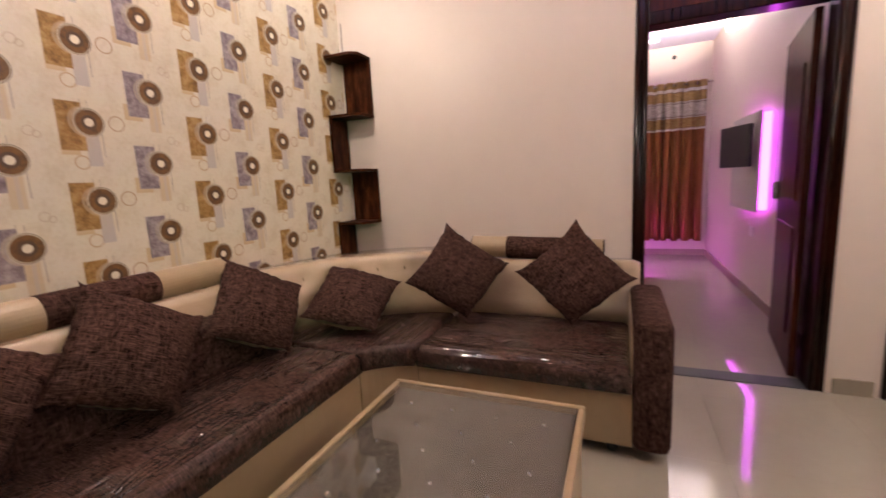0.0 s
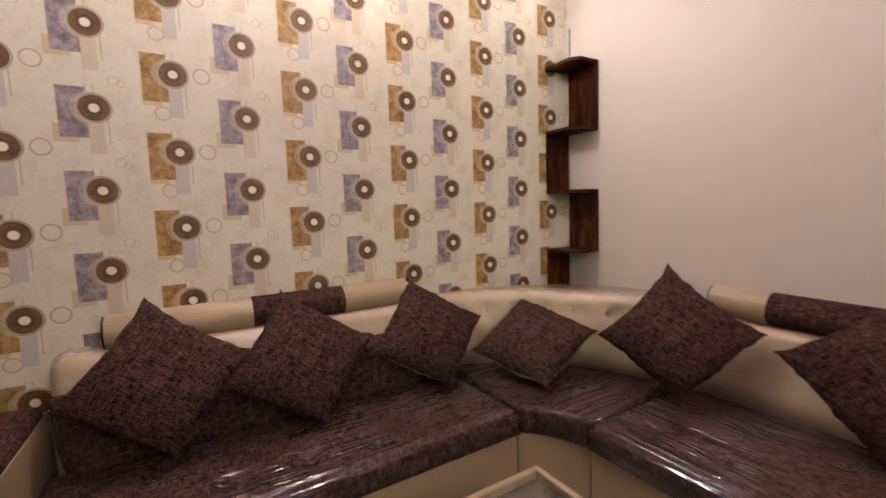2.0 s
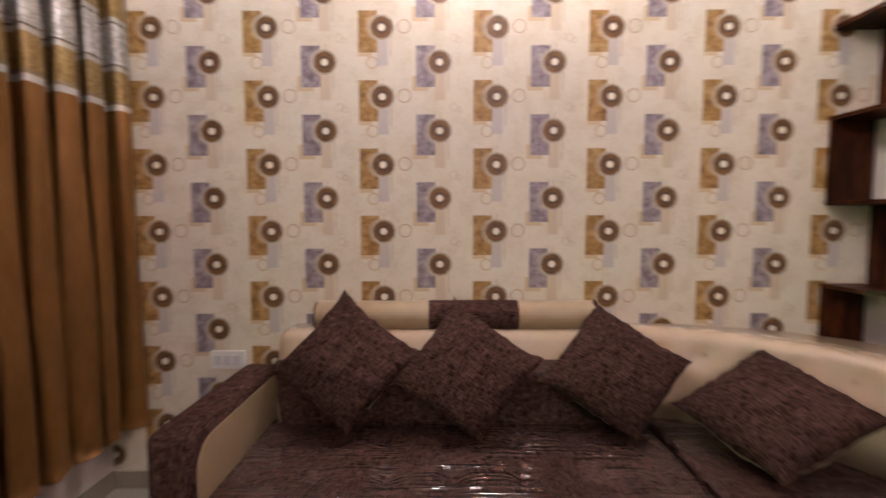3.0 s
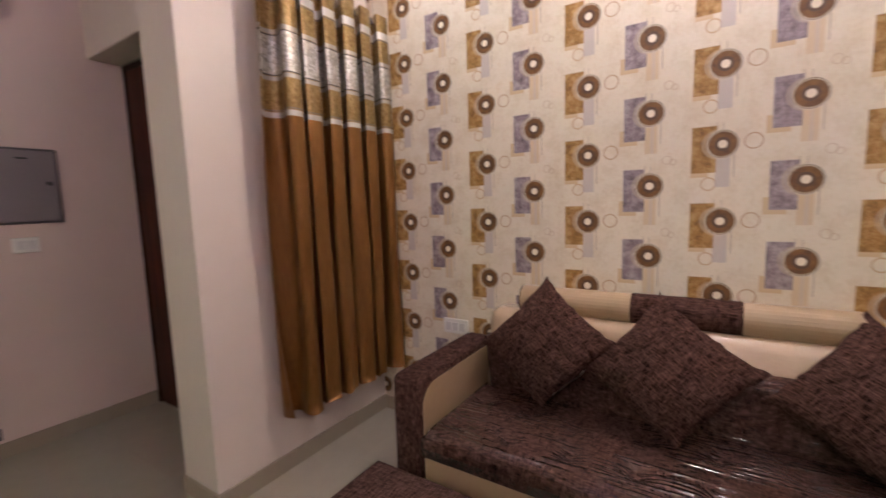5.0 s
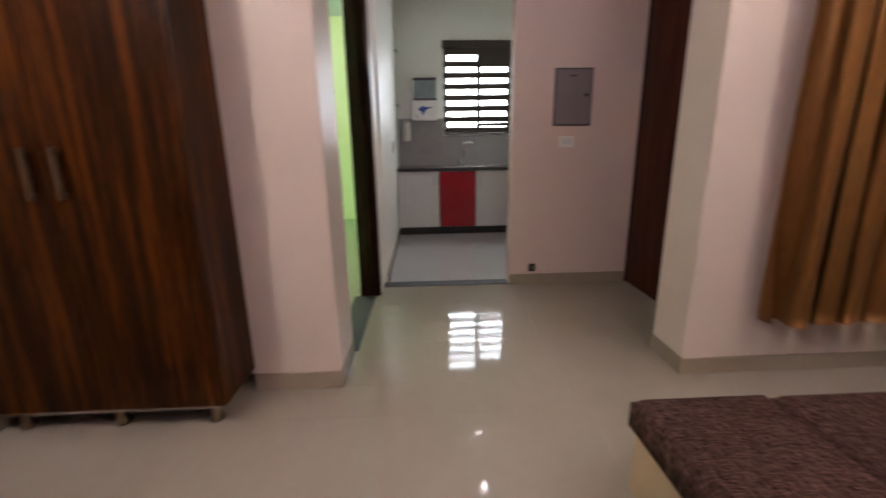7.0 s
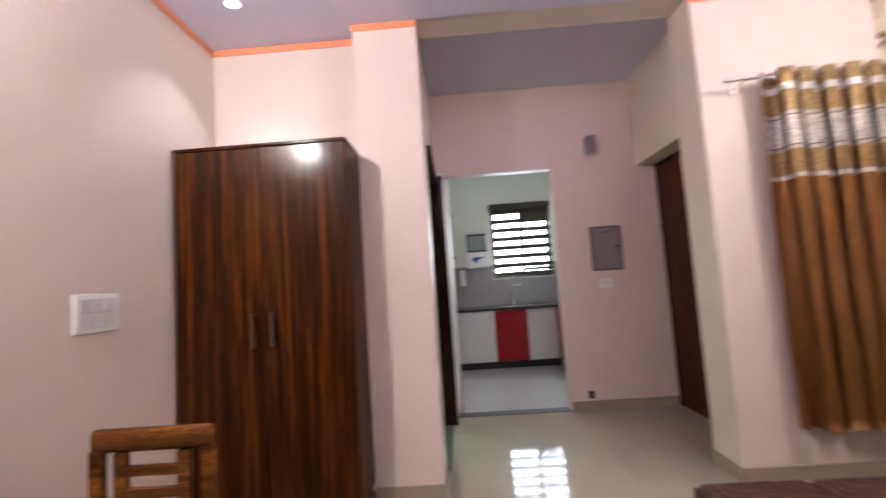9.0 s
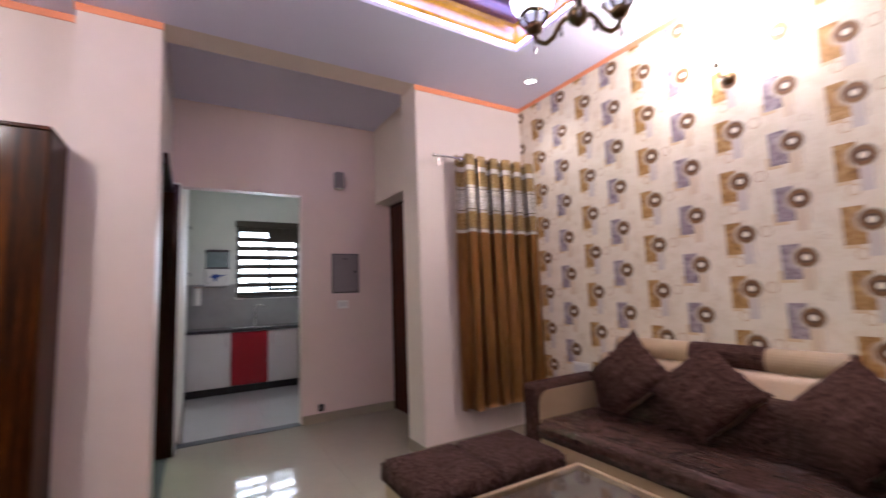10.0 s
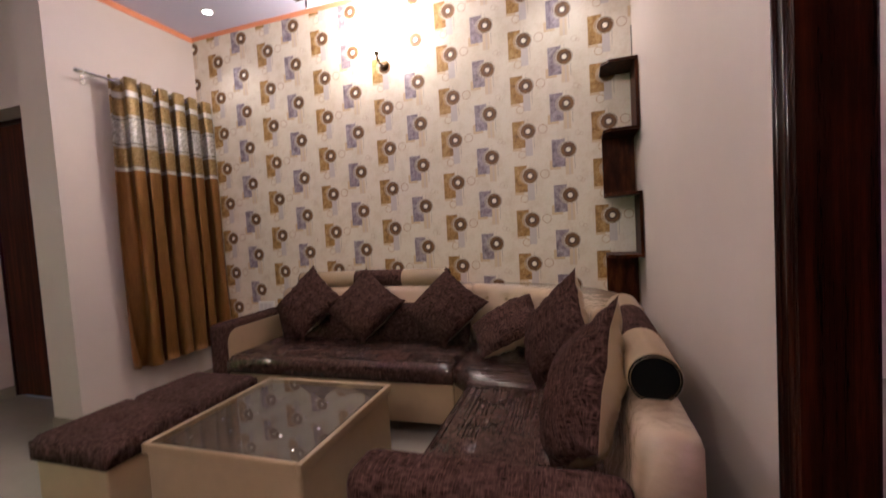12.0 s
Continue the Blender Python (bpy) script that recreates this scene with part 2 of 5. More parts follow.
def fabric_material(name, dark, light, film=0.0, along="y", flat=False):
    """Cross-woven chenille; film: a clear plastic wrap over it, creased along one axis."""
    m, b, g = blank(name, 0.9, coat=film, coat_rough=0.05, spec=0.02)
    s1 = g.noise(g.coords((1, 0.13, 0.13)), 300, 1, 0.4)
    s2 = g.noise(g.coords((0.13, 1, 0.13)), 300, 1, 0.4)
    big = g.noise(g.coords(), 9, 3)
    top = g.math("MAXIMUM", s1, s2)
    mean = g.math("MULTIPLY", g.math("ADD", s1, s2), 0.5)
    if not flat:
        s3 = g.noise(g.coords((0.13, 0.13, 1)), 300, 1, 0.4)
        top = g.math("MAXIMUM", top, s3)
    weave = g.math("ADD", g.math("MULTIPLY", top, 0.50), g.math("MULTIPLY_ADD", mean, 0.40, g.math("MULTIPLY", big, 0.10)))
    mid = tuple(a * 0.62 + c * 0.38 for a, c in zip(dark, light))
    g.nt.links.new(g.ramp(weave, (0.38, dark), (0.54, mid), (0.72, light)), b.inputs["Base Color"])
    g.nt.links.new(g.bump(weave, 0.6, 0.004), b.inputs["Normal"])
    if film:
        lines = (24, 0.7, 6) if along == "y" else (0.7, 24, 6)
        streak = g.noise(g.coords(lines), 2.2, 0, 0.4)
        ridge = g.math("SUBTRACT", 1.0, g.math("ABSOLUTE", g.math("MULTIPLY_ADD", streak, 5.0, -2.5)), clamp=True)
        patch = g.math("MULTIPLY_ADD", g.noise(g.coords(), 3.6, 2), 6.0, -2.3, clamp=True)
        fold = g.noise(g.coords(), 5.0, 2)
        sheet = g.math("ADD", g.math("MULTIPLY", ridge, g.math("MULTIPLY_ADD", patch, 0.9, 0.1)), g.math("MULTIPLY", fold, 1.2))
        g.nt.links.new(g.bump(sheet, 1.0, 0.0048), b.inputs["Coat Normal"])
        g.nt.links.new(g.math("MULTIPLY", g.math("MULTIPLY_ADD", patch, 0.7, 0.3), film), b.inputs["Coat Weight"])
    return m


def wood_material(name, dark, light, grain=(9, 9, 0.35), scale=5.0, rough=0.25, coat=0.5):
    m, b, g = blank(name, rough, coat=coat, coat_rough=0.14, spec=0.03)
    big = g.noise(g.coords(grain), scale, 5, 0.6)
    fine = g.noise(g.coords(tuple(a * 5 for a in grain)), scale * 3, 4)
    f = g.math("MULTIPLY_ADD", fine, 0.35, g.math("MULTIPLY", big, 0.7))
    mid = tuple(a * 0.72 + c * 0.28 for a, c in zip(dark, light))
    g.nt.links.new(g.ramp(f, (0.38, dark), (0.53, mid), (0.66, light)), b.inputs["Base Color"])
    g.nt.links.new(g.bump(fine, 0.06), b.inputs["Normal"])
    return m


wallpaper = wallpaper_material()
DARK, LIGHT = (0.0065, 0.0025, 0.0020), (0.120, 0.062, 0.050)
fabric = fabric_material("brown_chenille", DARK, LIGHT)
cushion_fabric = fabric_material("brown_crosshatch_weave", DARK, LIGHT, flat=True)
ottoman_fabric = fabric_material("mauve_brown_chenille", (0.014, 0.0065, 0.0058), (0.125, 0.070, 0.058), flat=True)
wrapped_fabric = fabric_material("brown_chenille_in_plastic_film", DARK, LIGHT, 1.0)
wrapped_fabric_across = fabric_material("brown_chenille_in_creased_plastic_film", DARK, LIGHT, 1.0, "x")
leather = material("cream_leatherette", (0.33, 0.232, 0.135), 0.38, vary=0.10, grain=18, bump=0.25, bump_scale=130)
wrapped_leather = material("cream_leatherette_in_plastic_film", (0.46, 0.335, 0.22), 0.3, coat=1.0, vary=0.08, grain=14, bump=0.35, bump_scale=22)
wl = Graph(wrapped_leather)
wl_b = wrapped_leather.node_tree.nodes["Principled BSDF"]
wl_b.inputs["Coat Roughness"].default_value = 0.03
wrapped_leather.node_tree.links.new(wl.bump(wl.noise(wl.coords((2, 2, 3)), 6.0, 3), 1.0, 0.032), wl_b.inputs["Coat Normal"])
walnut = wood_material("walnut_laminate", (0.0060, 0.0015, 0.0002), (0.088, 0.0245, 0.0022), (6, 6, 0.25), 5.0, 0.4, 0.25)
shelf_wood = wood_material("dark_walnut_board", (0.012, 0.003, 0.0015), (0.085, 0.024, 0.008), (3, 3, 0.6), 8, 0.4, 0.08)
teak = wood_material("varnished_teak", (0.035, 0.010, 0.002), (0.25, 0.095, 0.016), (0.4, 5, 5), 6, 0.25, 0.3)
frame_wood = wood_material("dark_polished_door_wood", (0.003, 0.0008, 0.0005), (0.030, 0.006, 0.002), (9, 9, 0.3), 5, 0.3, 0.4)
leaf_wood = wood_material("brown_door_veneer", (0.018, 0.0035, 0.0015), (0.085, 0.016, 0.005), (7, 7, 0.3), 5, 0.4, 0.2)
steel = material("brushed_steel", (0.62, 0.60, 0.57), 0.22, metal=1.0, bump=0)
bronze = material("bronzed_steel", (0.17, 0.13, 0.09), 0.28, metal=1.0, bump=0)
brass = material("antique_brass", (0.085, 0.052, 0.024), 0.34, metal=1.0, vary=0.3, bump=0.1)
felt = material("black_felt", (0.004, 0.004, 0.004), 1.0, vary=0.2, bump=0.1)
felt.node_tree.nodes["Principled BSDF"].inputs["Specular IOR Level"].default_value = 0.05
black = material("black_plastic", (0.012, 0.012, 0.012), 0.35, bump=0)
plastic = material("white_plastic", (0.74, 0.72, 0.68), 0.3, bump=0)
grey_metal = material("grey_enamelled_steel", (0.185, 0.155, 0.165), 0.4, vary=0.08, bump=0.05)
dark_grey = material("dark_grey_enamel", (0.075, 0.065, 0.07), 0.4, bump=0)
granite = material("black_granite", (0.045, 0.043, 0.045), 0.15, vary=0.5, grain=180, bump=0)
cabinet_white = material("white_laminate", (0.72, 0.70, 0.67), 0.25, vary=0.02, bump=0)
cabinet_red = material("red_laminate", (0.33, 0.006, 0.014), 0.22, vary=0.05, bump=0)
grey_splash = material("grey_wall_tile", (0.34, 0.33, 0.32), 0.2, vary=0.12, grain=12, bump=0)
blind_mat = material("brown_blind_fabric", (0.060, 0.048, 0.032), 0.8, vary=0.2, bump=0.2)
gold_panel = material("gold_pvc", (0.33, 0.18, 0.008), 0.25, coat=0.5, vary=0.45, grain=22, bump=0.1)
tray_wood = wood_material("glossy_brown_ceiling_panel", (0.035, 0.012, 0.006), (0.16, 0.055, 0.02), (0.5, 6, 6), 5, 0.2, 0.6)
blue_paint = material("blue_print", (0.02, 0.06, 0.30), 0.4, bump=0)
clear_blue = material("smoky_clear_plastic", (0.22, 0.28, 0.28), 0.12, coat=0.5, vary=0.3, grain=14, bump=0)
clear, clear_b, _ = blank("clear_glass", 0.02)
clear_b.inputs["Transmission Weight"].default_value, clear_b.inputs["IOR"].default_value = 1.0, 1.45
crystal = material("silvered_crystal", (0.92, 0.92, 0.95), 0.08, metal=1.0, vary=0.02, bump=0)
shade_glow = glow("lit_opal_glass", (1.0, 0.90, 0.78), 40.0)
shade_off = glow("opal_glass", (0.85, 0.85, 1.0), 0.3)
shade_lit = glow("lit_chandelier_glass", (1.0, 0.97, 0.98), 2.6)
smoky = material("smoky_crystal", (0.10, 0.09, 0.11), 0.2, coat=0.3, bump=0)
rocker_grey = material("grey_switch_plastic", (0.60, 0.58, 0.57), 0.3, bump=0)
bedroom_glow = glow("lit_square_shade", (1.0, 0.90, 0.78), 3.5)
spot_glow = glow("downlight_lens", (1.0, 0.94, 0.9), 30.0)
violet_strip = glow("violet_led_strip", (0.58, 0.45, 1.0), 15.0)
magenta_strip = glow("magenta_led_strip", (0.85, 0.10, 1.0), 7.0)
green_strip = glow("green_led_strip", (0.15, 1.0, 0.25), 6.0)


def curtain_material(name, body, top=2.36, hem=None, metal=0.55):
    m, b, g = blank(name, 0.34, metal=metal, spec=0.25)
    co = g.coords()
    sep = g.nt.nodes.new("ShaderNodeSeparateXYZ")
    g.nt.links.new(co, sep.inputs[0])
    z = g.math("ADD", sep.outputs[2], 2.36 - top)
    thread = g.noise(g.coords((1, 1, 0.05)), 300, 2)
    col = g.ramp(thread, (0.3, tuple(c * 0.75 for c in body)), (0.7, tuple(min(1, c * 1.2) for c in body)))
    flower = g.noise(co, 34, 3, 0.6)
    goldc = g.ramp(g.noise(co, 60, 5, 0.7), (0.35, (0.24, 0.14, 0.042)), (0.65, (0.52, 0.36, 0.15)))
    col = g.mix(g.band(z, 1.728, 2.5), col, goldc)
    white = (0.74, 0.70, 0.66)
    lace = g.ramp(flower, (0.44, white), (0.50, (0.36, 0.32, 0.27)), (0.55, (0.62, 0.56, 0.48)), (0.62, white))
    col = g.mix(g.band(z, 1.905, 2.085), col, lace)
    for lo, hi, c in ((1.72, 1.745, white), (1.750, 1.756, (0.30, 0.25, 0.20)), (1.884, 1.902, (0.58, 0.53, 0.47)), (1.906, 1.911, (0.03, 0.02, 0.02)), (2.078, 2.083, (0.03, 0.02, 0.02)), (2.087, 2.105, (0.58, 0.53, 0.47)), (2.232, 2.272, white), (2.222, 2.230, (0.25, 0.2, 0.15))):
        col = g.mix(g.band(z, lo, hi), col, c)
    if hem:
        col = g.mix(g.band(z, 0.0, 0.40), col, hem)
    g.nt.links.new(col, b.inputs["Base Color"])
    g.nt.links.new(g.bump(thread, 0.12), b.inputs["Normal"])
    return m


gold_curtain = curtain_material("gold_satin_curtain", (0.34, 0.160, 0.046), metal=0.35)
sheer_curtain = curtain_material("white_sheer_curtain", (0.85, 0.84, 0.82), hem=(0.12, 0.07, 0.02), metal=0.0)
bedroom_curtain_mat = curtain_material("brown_bedroom_curtain", (0.30, 0.12, 0.04), top=2.40)

# ---- structure ----
CREAM = "smooth cream painted wall"
wall("wall_north", "y", YN, YN + T, -T, XE + T, 0, 3.2, cream_wall, CREAM + " with two dark wooden doorways", [(1.955, 2.885, 0, 2.42), (3.13, 4.03, 0, 2.42)])
wall("wall_east", "x", XE, XE + T, -0.42, YN, 0, 3.2, cream_wall, CREAM)
wall("wall_curtain", "y", -0.28, 0.0, -T, 1.108, 0, 3.2, cream_wall, CREAM + " behind the long curtain")
wall("wall_alcove_west", "x", 0.66, 0.90, -1.457, -0.28, 0, 3.2, cream_wall, CREAM + " with a recessed dark door", [(-1.457, -0.42, 0, 2.25)])
wall("wall_alcove_back", "y", -1.457 - T, -1.457, 0.66, 2.95, 0, 3.2, rose_wall, "rose painted wall with an open kitchen doorway", [(1.705, 2.95, 0, 2.285)])
wall("wall_alcove_east", "x", 2.83, 2.90, -1.457, -0.28, 0, 3.2, cream_wall, CREAM + " with a bedroom doorway", [(-1.335, -0.36, 0, 2.25)])
wall("wall_pillar", "y", -0.28, 0.0, 2.83, 3.24, 0, 3.2, cream_wall, "cream painted pillar beside the wardrobe")
wall("wall_niche", "y", -0.28, -0.15, 3.24, XE, 0, 3.2, cream_wall, CREAM + " behind the wardrobe")
tagged(part("beam", boxes(((1.108, -0.22, 2.953), (2.83, 0.0, 3.2))), cream_wall), "cream painted beam over the passage", "beam", kind="structure")

# kitchen shell
wall("wall_kitchen_return", "x", 2.752, 2.832, -1.577, -1.337, 0, 2.284, white_wall, "white painted wall end beside the kitchen doorway")
wall("wall_kitchen_corner", "x", 2.832, 2.95, -1.577, -1.457, 0, 2.284, white_wall, "white painted wall end beside the kitchen doorway")
wall("wall_kitchen_east", "x", 2.728, 2.83, -4.05, -1.577, 0, 3.0, white_wall, "white painted kitchen wall")
wall("wall_kitchen_south", "y", -4.17, -4.05, 0.78, 2.83, 0, 3.0, white_wall, "pale painted kitchen wall with a window", [(1.204, 2.09, 1.26, 2.35)])
wall("wall_kitchen_west", "x", 0.66, 0.78, -4.17, -1.577, 0, 3.0, white_wall, "white painted kitchen wall")
# green bedroom shell
wall("wall_green_north", "y", -0.40, -0.28, 2.95, 6.2, 0, 3.0, green_wall, "lime green painted bedroom wall")
wall("wall_green_south", "y", -4.87, -4.75, 2.83, 6.2, 0, 3.0, green_wall, "lime green painted bedroom wall")
wall("wall_green_east", "x", 6.2, 6.32, -4.87, -0.28, 0, 3.0, green_wall, "lime green painted bedroom wall")
wall("wall_green_west", "x", 2.83, 2.95, -4.75, -1.577, 0, 3.0, green_wall, "lime green painted bedroom wall")
# pink bedroom shell
wall("wall_bedroom_north", "y", 7.68, 7.80, -0.6, 3.15, 0, 3.0, cream_wall, CREAM + " of the bedroom")
wall("wall_bedroom_east", "x", 3.005, 3.125, YN + T, 7.68, 0, 3.0, cream_wall, CREAM + " of the bedroom")
wall("wall_bedroom_west", "x", -0.72, -0.6, YN + T, 7.80, 0, 3.0, cream_wall, CREAM + " of the bedroom")

tagged(part("floor", boxes(((-0.8, -0.28, -0.1), (XE + T, 7.9, -0.004)), ((0.6, -1.47, -0.1), (6.4, -0.28, -0.004)), ((0.6, -4.9, -0.1), (6.4, -1.47, -0.004))), grout), "polished beige tiled floor", "floor", kind="structure")

# ---- wall finish and ceilings ----
wall("wall_west", "x", -T, 0.0, 0.0, YN, 0, 3.2, wallpaper, "cream wallpaper printed with gold and grey squares and discs")


def ceiling_with_hole(name, x0, x1, y0, y1, z0, z1, hole, mat, label):
    hx0, hx1, hy0, hy1 = hole
    bm = boxes(((x0, y0, z0), (hx0, y1, z1)), ((hx1, y0, z0), (x1, y1, z1)), ((hx0, y0, z0), (hx1, hy0, z1)), ((hx0, hy1, z0), (hx1, y1, z1)))
    return tagged(part(name, bm, mat), label, "ceiling", kind="structure")


def slab(name, a, b, label, mat=violet_lit_ceiling):
    return tagged(part(name, boxes((a, b)), mat), label, "ceiling", kind="structure")


TRAY = (0.66, 3.55, 0.745, 2.72)
ceiling_with_hole("ceiling", 0, XE, 0.0, YN, ZC, ZC + 0.03, TRAY, violet_lit_ceiling, "white false ceiling with a lit tray recess")
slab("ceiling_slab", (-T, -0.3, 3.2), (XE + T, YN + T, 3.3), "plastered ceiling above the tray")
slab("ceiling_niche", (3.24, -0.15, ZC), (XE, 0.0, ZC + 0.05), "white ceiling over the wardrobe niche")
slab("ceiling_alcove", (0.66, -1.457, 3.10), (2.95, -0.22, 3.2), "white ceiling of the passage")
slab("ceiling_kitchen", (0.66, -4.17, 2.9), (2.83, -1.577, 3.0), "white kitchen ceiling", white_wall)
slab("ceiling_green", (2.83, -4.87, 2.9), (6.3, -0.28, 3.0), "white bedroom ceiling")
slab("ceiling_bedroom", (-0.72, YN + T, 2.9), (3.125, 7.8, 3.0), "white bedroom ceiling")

# tray recess: glowing lip, gold cornice, brown panel
x0, x1, y0, y1 = TRAY
tray = tagged(new("ceiling_tray"), "recessed ceiling tray with gold cornice and violet strip light", "ceiling", kind="structure")
part("panel", boxes(((x0 - 0.15, y0 - 0.15, 3.14), (x1 + 0.15, y1 + 0.15, 3.17))), tray_wood, tray, "glossy brown wood-grained panel")


def ring_profile(rect, profile):
    """A picture-frame moulding: profile of (outset, z) swept round a rectangle."""
    bm = bmesh.new()
    loops = []
    for o, z in profile:
        a, b, c, d = rect[0] - o, rect[1] + o, rect[2] - o, rect[3] + o
        loops.append([bm.verts.new(p) for p in ((a, c, z), (b, c, z), (b, d, z), (a, d, z))])
    for l0, l1 in zip(loops, loops[1:]):
        for i in range(4):
            bm.faces.new((l0[i], l0[(i + 1) % 4], l1[(i + 1) % 4], l1[i]))
    return bm


part("cornice", ring_profile((x0 + 0.0, x1, y0, y1), [(0.10, 3.0), (0.09, 3.03), (0.055, 3.05), (0.05, 3.075), (0.0, 3.10), (-0.02, 3.115), (-0.03, 3.14)]), gold_panel, tray, "gold moulded cornice")
part("light_strip", ring_profile(TRAY, [(0.012, 2.985), (0.012, 3.012), (0.05, 3.012), (0.05, 2.985), (0.012, 2.985)]), violet_strip, tray, "glowing violet light strip")
for i, (a, b) in enumerate((((0, 0, 2.905), (1.114, 0.006, ZC)), ((2.824, 0, 2.905), (3.246, 0.006, ZC)), ((3.246, -0.15, 2.905), (XE, -0.144, ZC)), ((XE - 0.006, -0.144, 2.905), (XE, YN, ZC)), ((0.0, 0.006, 2.915), (0.006, YN, ZC)))):
    tagged(part("trim", boxes((a, b)), orange_paint), "orange painted strip under the ceiling", "trim", kind="structure")

# skirting
for a, b in (((0, 0, 0), (1.108, 0.012, 0.085)), ((1.108, -0.28, 0), (1.12, 0.012, 0.085)), ((0.725, -1.457, 0), (1.70, -1.445, 0.085)), ((2.818, -0.33, 0), (2.83, 0.012, 0.085)), ((2.83, 0.0, 0), (3.24, 0.012, 0.085)),
             ((XE - 0.012, -0.15, 0), (XE, YN, 0.085)), ((0, YN - 0.012, 0), (1.915, YN, 0.085)), ((2.925, YN - 0.012, 0), (3.09, YN, 0.085)), ((0, 0.012, 0), (0.012, YN - 0.012, 0.085)),
             ((2.71, -3.4, 0), (2.722, -1.577, 0.085)), ((2.993, 3.6, 0), (3.005, 7.68, 0.085)), ((-0.6, 7.668, 0), (2.993, 7.68, 0.085))):
    bm = boxes((a, b))
    tagged(part("baseboard", bm, skirting), "beige tile skirting", "baseboard", kind="structure")
for a, b in (((1.705, -1.577, -0.003), (2.752, -1.457, 0.004)), ((1.955, YN, -0.003), (2.885, YN + T, 0.006)), ((2.80, -1.25, -0.003), (2.95, -0.36, 0.006))):
    tagged(part("trim", boxes((a, b)), threshold_mat), "dark granite threshold strip", "threshold", kind="structure")


# ---- helpers for shaped things ----


def lathe(profile, seg=20):
    """Profile of (radius, z) turned about z."""
    bm = bmesh.new()
    rings = []
    for r, z in profile:
        rings.append([bm.verts.new((max(r, 1e-4) * math.cos(2 * math.pi * i / seg), max(r, 1e-4) * math.sin(2 * math.pi * i / seg), z)) for i in range(seg)])
    for a, b in zip(rings, rings[1:]):
        for i in range(seg):
            bm.faces.new((a[i], a[(i + 1) % seg], b[(i + 1) % seg], b[i]))
    for loop in (list(reversed(rings[0])), rings[-1]):
        bm.faces.new(loop)
    bmesh.ops.recalc_face_normals(bm, faces=bm.faces[:])
    return bm


def tube(points, radius, seg=8):
    bm = bmesh.new()
    pts = [Vector(p) for p in points]
    rings = []
    up = Vector((0.31, 0.17, 0.94))
    for i, p in enumerate(pts):
        d = (pts[min(i + 1, len(pts) - 1)] - pts[max(i - 1, 0)]).normalized()
        side = d.cross(up).normalized()
        lift = side.cross(d)
        r = radius(i / (len(pts) - 1)) if callable(radius) else radius
        rings.append([bm.verts.new(p + r * (math.cos(2 * math.pi * k / seg) * side + math.sin(2 * math.pi * k / seg) * lift)) for k in range(seg)])
    for a, b in zip(rings, rings[1:]):
        for k in range(seg):
            bm.faces.new((a[k], a[(k + 1) % seg], b[(k + 1) % seg], b[k]))
    bm.faces.new(list(reversed(rings[0])))
    bm.faces.new(rings[-1])
    bmesh.ops.recalc_face_normals(bm, faces=bm.faces[:])
    return bm


def moved(bm, m):
    bmesh.ops.transform(bm, matrix=m, verts=bm.verts[:])
    return bm


def pad(x0, x1, y0, y1, z0, z1, r=0.025, dimples=(), depth=0.012, spread=0.035, res=0.022, crown=0.006):
    """An upholstered slab: rounded rim, slightly crowned top, button dimples."""
    bm = bmesh.new()
    nx, ny = max(4, int((x1 - x0) / res)), max(4, int((y1 - y0) / res))
    grid = []
    for i in range(nx + 1):
        row = []
        for j in range(ny + 1):
            x, y = x0 + (x1 - x0) * i / nx, y0 + (y1 - y0) * j / ny
            e = min(x - x0, x1 - x, y - y0, y1 - y)
            k = max(0.0, 1 - e / r)
            z = z1 - r * (1 - math.sqrt(max(0.0, 1 - k * k))) + crown * math.sin(math.pi * i / nx) * math.sin(math.pi * j / ny)
            for dx, dy in dimples:
                q = ((x - dx) ** 2 + (y - dy) ** 2) / spread ** 2
                z -= depth * math.exp(-q) if q < 9 else 0
            z += 0.0015 * noise.noise(Vector((x * 9, y * 9, 1)))
            row.append(bm.verts.new((x, y, z)))
        grid.append(row)
    for i in range(nx):
        for j in range(ny):
            bm.faces.new((grid[i][j], grid[i + 1][j], grid[i + 1][j + 1], grid[i][j + 1]))
    rim = [grid[i][0] for i in range(nx + 1)] + [grid[nx][j] for j in range(1, ny + 1)] + [grid[i][ny] for i in range(nx - 1, -1, -1)] + [grid[0][j] for j in range(ny - 1, 0, -1)]
    low = [bm.verts.new((v.co.x, v.co.y, z0)) for v in rim]
    for i in range(len(rim)):
        j = (i + 1) % len(rim)
        bm.faces.new((rim[j], rim[i], low[i], low[j]))
    bm.faces.new(low[::-1])
    bmesh.ops.recalc_face_normals(bm, faces=bm.faces[:])
    return bm


def button_grid(x0, x1, y0, y1, nx, ny):
    return [(x0 + (x1 - x0) * (i + 0.5) / nx, y0 + (y1 - y0) * (j + 0.5) / ny) for i in range(nx) for j in range(ny)]


def extrude_outline(outline, z0, z1, r=0.02, seg=3):
    bm = bmesh.new()
    lo = [bm.verts.new((x, y, z0)) for x, y in outline]
    hi = [bm.verts.new((x, y, z1)) for x, y in outline]
    n = len(outline)
    for i in range(n):
        bm.faces.new((lo[i], lo[(i + 1) % n], hi[(i + 1) % n], hi[i]))
    top = bm.faces.new(hi)
    bm.faces.new(lo[::-1])
    bmesh.ops.recalc_face_normals(bm, faces=bm.faces[:])
    if r:
        bmesh.ops.bevel(bm, geom=[e for e in top.edges], offset=r, segments=seg, profile=0.5, affect="EDGES", clamp_overlap=True)
    return bm


